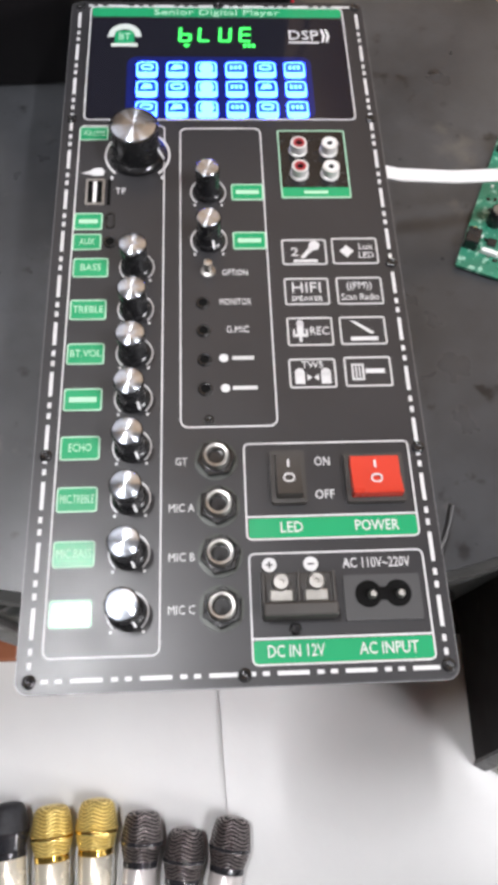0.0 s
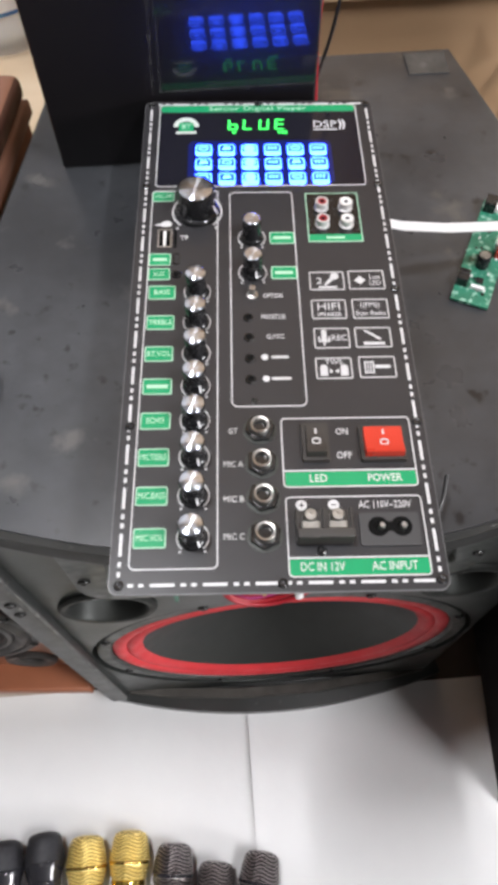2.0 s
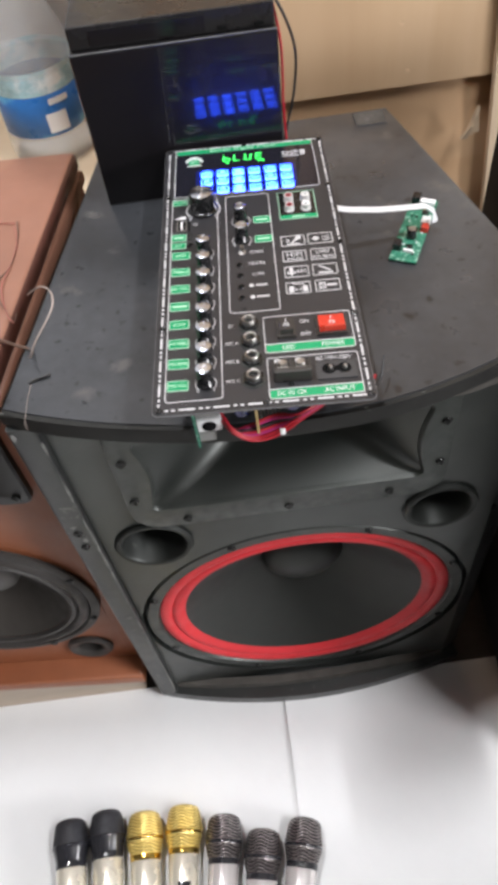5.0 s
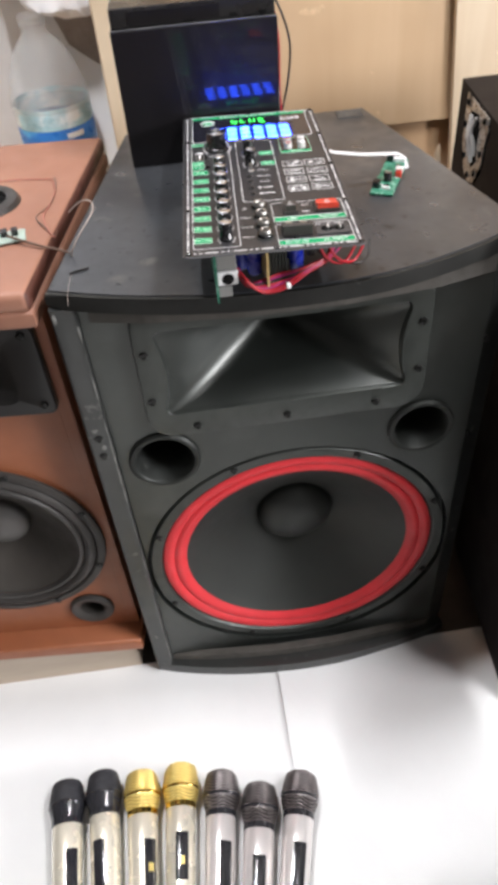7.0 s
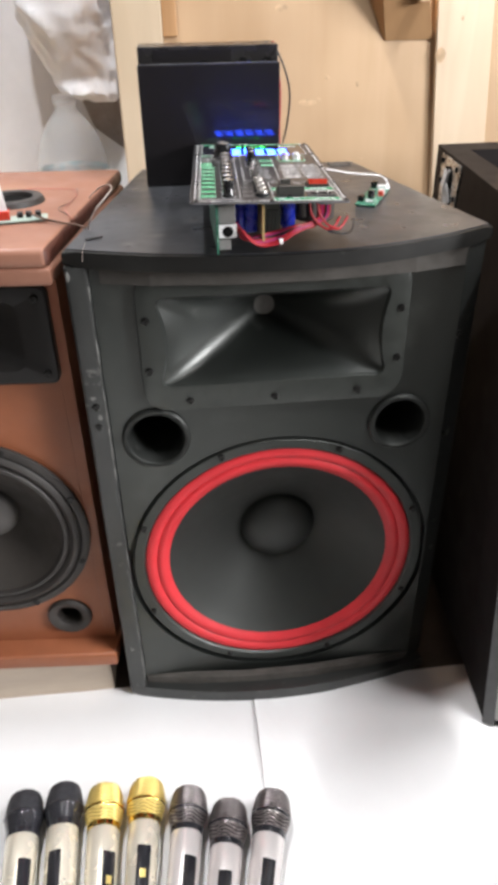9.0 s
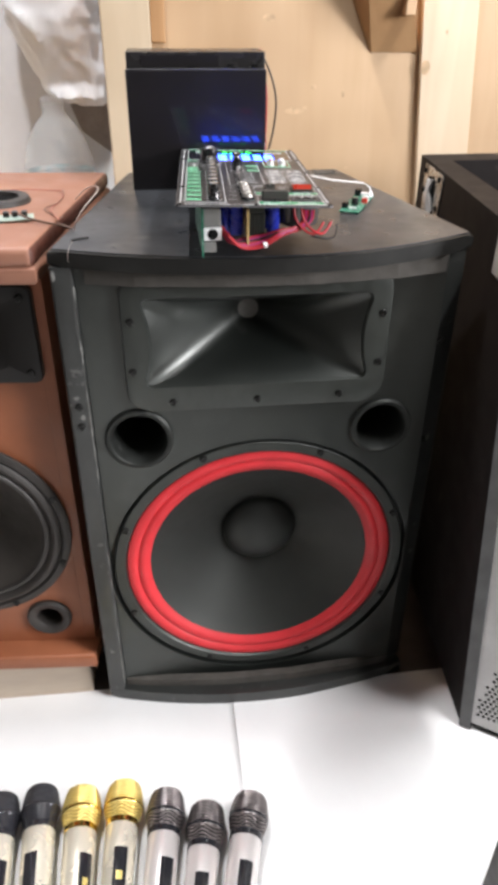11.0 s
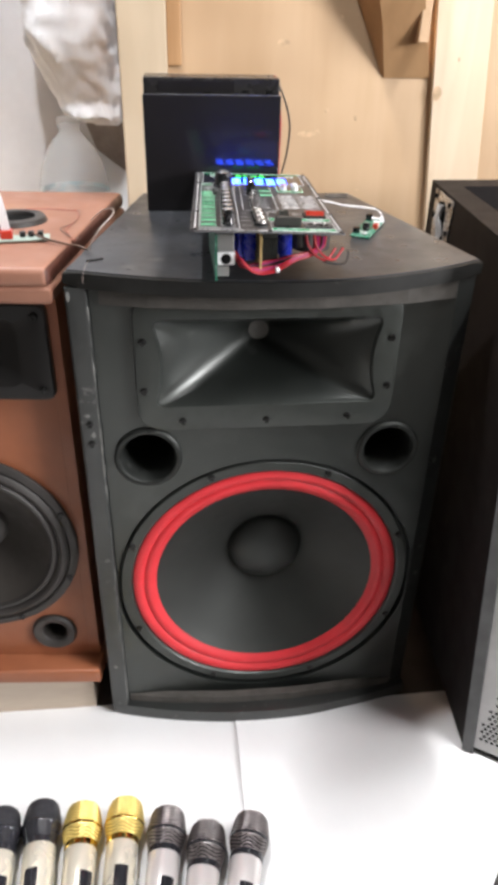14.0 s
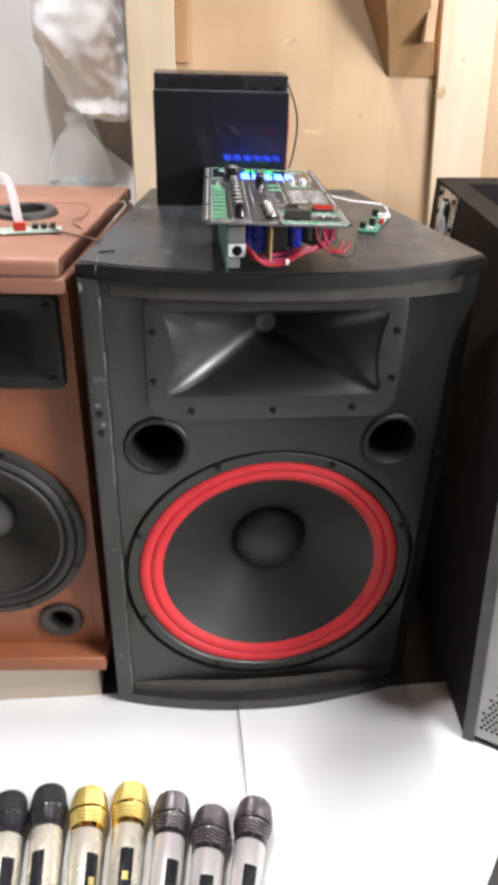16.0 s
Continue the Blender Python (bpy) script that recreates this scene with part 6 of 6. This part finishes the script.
b = bm_new(); tube(b, [(-0.2075, 0.062, 0.7432), (-0.2065, 0.050, 0.7470), (-0.203, 0.040, 0.7570), (-0.194, 0.044, 0.770), (-0.183, 0.055, 0.780), (-0.1775, 0.066, 0.7845), (-0.1780, 0.078, 0.7865), (-0.184, 0.090, 0.7850), (-0.192, 0.098, 0.7810), (-0.200, 0.103, 0.7745), (-0.208, 0.108, 0.7665)], 0.0008)
tagged(part("looped_wire", b, M_tanwire, None, "", 60), "thin looped wire between brown and black loudspeakers", "wire")
b = bm_new(); tube(b, [(-0.208, 0.023, 0.7425), (-0.202, 0.026, 0.7428), (-0.196, 0.027, 0.7432), (-0.190, 0.030, 0.7430)], 0.0013)
tagged(part("wire_end", b, M_blackwire, None, "", 60), "short black wire stub on the black loudspeaker", "wire")
b = bm_new(); tube(b, [(-0.206, 0.022, 0.7420), (-0.2075, 0.004, 0.7418), (-0.208, -0.0150, 0.7405), (-0.2085, -0.0180, 0.737), (-0.209, -0.0183, 0.731)], 0.00022)
tagged(part("loose_thread", b, M_tanwire, None, "", 60), "pale loose thread over the front edge of the loudspeaker", "thread")
for k, (m_, nm, off) in enumerate(((M_dullwire, "pink_wire", 0.0), (M_brownwire, "brown_wire", 0.008))):
    b = bm_new(); tube(b, [(-0.242 + off * 0.3, 0.245 + off, 0.7458), (-0.236, 0.215 + off, 0.7462), (-0.239, 0.18, 0.7458), (-0.244 - off, 0.150, 0.7460), (-0.236, 0.115, 0.7462), (-0.2275, 0.098, 0.7458), (-0.2255, 0.110, 0.7462)], 0.0006)
    tagged(part(nm, b, m_, None, "", 60), "thin crumpled wire on the brown loudspeaker top", "wire")
b = bm_new(); tube(b, [(-0.242, 0.25, 0.7455), (-0.30, 0.262, 0.7455), (-0.36, 0.25, 0.7456), (-0.42, 0.255, 0.7455)], 0.0006)
tagged(part("pink_wire", b, M_dullwire, None, "", 60), "thin faded pink wire along the brown loudspeaker top", "wire")

# ---- the water bottle ----
wb = thing("water_bottle", Matrix.Translation((-0.320, 0.872, 0.482)) @ Matrix.Diagonal((1.06, 1.06, 0.985, 1)), "large clear plastic water bottle with a blue label on the shelf", "bottle")
prof = [(0, 0.003), (0.055, 0.002), (0.068, 0.006), (0.072, 0.016), (0.072, 0.050), (0.069, 0.055), (0.069, 0.158), (0.072, 0.164), (0.071, 0.180), (0.066, 0.205), (0.054, 0.240), (0.038, 0.268), (0.023, 0.284), (0.020, 0.298), (0.022, 0.300), (0.022, 0.303)]
b = bm_new(); lathe(b, prof + [(r - 0.0012, z) for r, z in reversed(prof[1:])] + [(0, 0.0042)], 48)
part("bottle_body", b, M_clear, wb, "clear plastic", 40)
b = bm_new(); lathe(b, [(0.0694, 0.060), (0.0702, 0.061), (0.0702, 0.130), (0.0694, 0.131)], 48)
lab_ = part("label", b, M_blue, wb, "glossy blue paper sleeve", 40)
b = bm_new(); lathe(b, [(0.0694, 0.1315), (0.0700, 0.132), (0.0702, 0.156), (0.0694, 0.170)], 48)
part("label_rim", b, mat("pale_teal_film", (0.42, 0.66, 0.74), 0.3, vary=0.3, scale=25, bump=0.05, stain=(0.80, 0.86, 0.88), stain_at=0.5, stain_scale=22), lab_, "pale teal upper edge of the sleeve", 40)
b = bm_new()
loft(b, [[(0.0708 * math.cos(a), 0.0708 * math.sin(a), z) for z in (0.066, 0.100)] for a in [radians(-78 + 4 * k) for k in range(8)]], closed=False)
part("barcode_field", b, M_whitepl, lab_)
b = bm_new()
loft(b, [[(0.0708 * math.cos(a), 0.0708 * math.sin(a), z) for z in (0.114, 0.124)] for a in [radians(-70 + 4 * k) for k in range(8)]], closed=False)
part("pale_flash", b, M_whitepl, lab_)
b = bm_new(); lathe(b, [(0.0225, 0.296), (0.024, 0.297), (0.024, 0.314), (0.022, 0.316), (0, 0.316)], 28)
part("cap", b, M_clear, wb, "", 40)


# ---- the white bag ----
def stepped(rows):
    """Reads a value between rows of (place, value)."""
    def at(s):
        for (a, p), (c, q) in zip(rows, rows[1:]):
            if s <= c:
                return p + (q - p) * (s - a) / (c - a)
        return rows[-1][1]
    return at


def crumpled(name, cx, cy, z0, z1, wf, depth, seed, material, label, category, bulge=None):
    b = bm_new()
    loops = []
    n = 56
    for j in range(84):
        s = j / 83
        z = z0 + (z1 - z0) * s
        w, off = wf(s)
        loop = []
        for i in range(n):
            a = 2 * math.pi * i / n
            c, si = math.cos(a), math.sin(a)
            q = Vector((c * 1.3 + seed, si * 1.3, s * 7.5 + c * 0.8))
            k = 1 + 0.16 * noise.noise(q) + 0.12 * noise.ridged_multi_fractal(q * 1.6, 1.0, 2.0, 3, 1.0, 2.0) - 0.1
            loop.append((cx + off + c * w * k, cy + si * depth * k * (bulge(s) if bulge else 0.5 + 0.5 * math.sin(math.pi * min(1, 0.15 + s * 1.1))), z + 0.012 * noise.noise(q * 1.3)))
        loops.append(loop)
    loft(b, loops, True, True)
    return tagged(part(name, b, material, None, "", 55), label, category)


BAG_LEFT = stepped([(0, -0.296), (0.03, -0.338), (0.11, -0.362), (0.185, -0.386), (0.245, -0.402), (0.36, -0.398), (1, -0.39)])
crumpled("white_bag", 0.0, 0.93, 0.775, 1.45, lambda s: ((-0.212 - BAG_LEFT(s)) / 2, (-0.212 + BAG_LEFT(s)) / 2), 0.06, 3.0, M_bag, "crumpled white plastic bag hanging against the plaster wall", "plastic bag", stepped([(0, 0.6), (0.022, 1.0), (0.06, 0.76), (0.15, 0.95), (0.245, 1.16), (0.33, 0.95), (0.5, 0.7), (1, 0.7)]))


def leaning(name, outline, y, thick, material, label, category, wave=0.0, tilt=0.0):
    """A flat piece standing on the shelf, facing the room."""
    b = bm_new()
    loft(b, [[(x, y + d + tilt * (z - 0.70) + wave * math.sin(40 * x + 9 * z), z) for x, z in outline] for d in (0.0, thick)], True, True)
    return tagged(part(name, b, material, None), label, category)


# Added taupe board: its dark colour stands for the shaded gap behind the bottle.
leaning("gap_board", [(-0.306, 0.800), (-0.270, 0.700), (-0.236, 0.4825), (-0.1995, 0.4825), (-0.1995, 0.800)], 0.972, 0.004, mat("taupe_gap_shade", (0.33, 0.285, 0.25), 0.8, vary=0.2, scale=30, bump=0.3, stain=(0.09, 0.055, 0.04), stain_at=0.66, stain_scale=30), "taupe board standing in for the shaded gap behind the bottle", "cardboard")
leaning("white_paper", [(-0.286, 0.724), (-0.264, 0.620), (-0.234, 0.4825), (-0.2000, 0.4825), (-0.2000, 0.664), (-0.242, 0.692)], 0.955, 0.0012, M_sheet, "white folded paper propped beside the bottle", "paper", 0.002, 0.30)


# ---- the microphones ----
def microphone(kind, m, label):
    """A handheld microphone lying along -y, its head at the origin, its axis at the body's height."""
    th = thing("handheld_microphone", m, label, "microphone", "row of microphones")
    ax = Matrix.Rotation(radians(-90), 4, "X")      # turned pieces: z of the profile becomes +y
    mesh, band, body = {"black": (M_foam, M_band, M_champ), "gold": (M_gold, M_goldband, M_champ), "gun": (M_gun, M_band, M_silver)}[kind]
    prof = []
    N = 64
    for k in range(N + 1):
        s = (k / N) ** 1.25
        prof.append((0.0264 * (0.77 + 0.23 * s ** 0.85) * (1 - (1 - s) ** 11) ** 0.46, -0.0350 * s))
    b = bm_new(); lathe(b, prof, 108 if kind != "black" else 44, ax)

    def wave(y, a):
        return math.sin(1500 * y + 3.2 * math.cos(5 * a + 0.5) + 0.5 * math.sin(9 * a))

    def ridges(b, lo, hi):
        """Wavy raised wires of the basket; hollows between them take the painted-in gap shade."""
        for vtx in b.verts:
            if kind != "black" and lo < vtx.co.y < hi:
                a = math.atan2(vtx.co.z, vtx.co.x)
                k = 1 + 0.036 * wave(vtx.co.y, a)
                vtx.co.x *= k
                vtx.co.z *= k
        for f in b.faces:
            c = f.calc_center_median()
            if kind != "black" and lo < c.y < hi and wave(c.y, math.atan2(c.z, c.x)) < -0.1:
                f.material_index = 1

    ridges(b, -0.0345, -0.001)
    gap_shade = M_goldgap if kind == "gold" else M_gungap
    part("grille", b, mesh, th, "", 60).data.materials.append(gap_shade)
    b = bm_new(); lathe(b, [(0.0263, -0.0351), (0.0270, -0.0360), (0.0270, -0.0384), (0.0263, -0.0394)], 44, ax)
    part("ring", b, band, th, "", 40)
    lower = [(0.0260, -0.0395)]
    for k in range(21):
        s = k / 20
        lower.append((0.0260 - 0.0044 * s, -0.0400 - 0.0165 * s))
    b = bm_new(); lathe(b, lower, 108 if kind != "black" else 44, ax)
    ridges(b, -0.056, -0.041)
    part("lower_grille", b, mesh if kind != "black" else M_band, th, "", 50).data.materials.append(gap_shade)
    b = bm_new(); lathe(b, [(0.0214, -0.0566), (0.0222, -0.0575), (0.0222, -0.0635), (0.0212, -0.0645)], 44, ax)
    part("collar", b, band, th, "", 40)
    b = bm_new(); lathe(b, [(0.0206, -0.0643), (0.0214, -0.0655), (0.0206, -0.10), (0.0196, -0.16), (0.0186, -0.235), (0.0165, -0.247), (0, -0.248)], 44, ax)
    bd = part("body", b, body, th, "satin metallic handle", 40)
    b = bm_new()
    loft(b, [[(r * math.sin(a), y, r * math.cos(a)) for a in [radians(-24 + 6 * k) for k in range(9)]] for y, r in ((-0.098, 0.0211), (-0.103, 0.0214), (-0.15, 0.0206), (-0.156, 0.0200))], closed=False)
    part("window", b, M_band, bd, "dark glossy display window", 50)
    if kind == "gold":
        b = bm_new()
        loft(b, [[(r * math.sin(a), y, r * math.cos(a)) for a in [radians(-10 + 5 * k) for k in range(5)]] for y, r in ((-0.128, 0.0212), (-0.138, 0.0210))], closed=False)
        part("lit_badge", b, M_gold, bd, "", 50)
    return th


MICS = (("black", -0.371, -0.176, -3.5, 60, "black-headed microphone with a champagne handle on the sheet"),
        ("black", -0.318, -0.170, -3.0, -30, "black-headed microphone with a champagne handle on the sheet"),
        ("gold", -0.261, -0.178, -0.5, 75, "gold-headed microphone with a champagne handle on the sheet"),
        ("gold", -0.2025, -0.176, 3.0, 25, "gold-headed microphone with a small display on its handle"),
        ("gun", -0.1435, -0.195, 6.0, 55, "gunmetal-headed microphone with a silver handle on the sheet"),
        ("gun", -0.089, -0.220, 9.0, 15, "gunmetal-headed microphone with a silver handle on the sheet"),
        ("gun", -0.0275, -0.213, 13.5, 30, "gunmetal-headed microphone lying aslant beside the others"))
for kind, x, y, yaw, spin, label in MICS:
    microphone(kind, Matrix.Translation((x, y, 0.030)) @ Matrix.Rotation(radians(-yaw), 4, "Z") @ Matrix.Rotation(radians(0.8), 4, "X") @ Matrix.Rotation(radians(spin * 0.5), 4, "Y"), label)
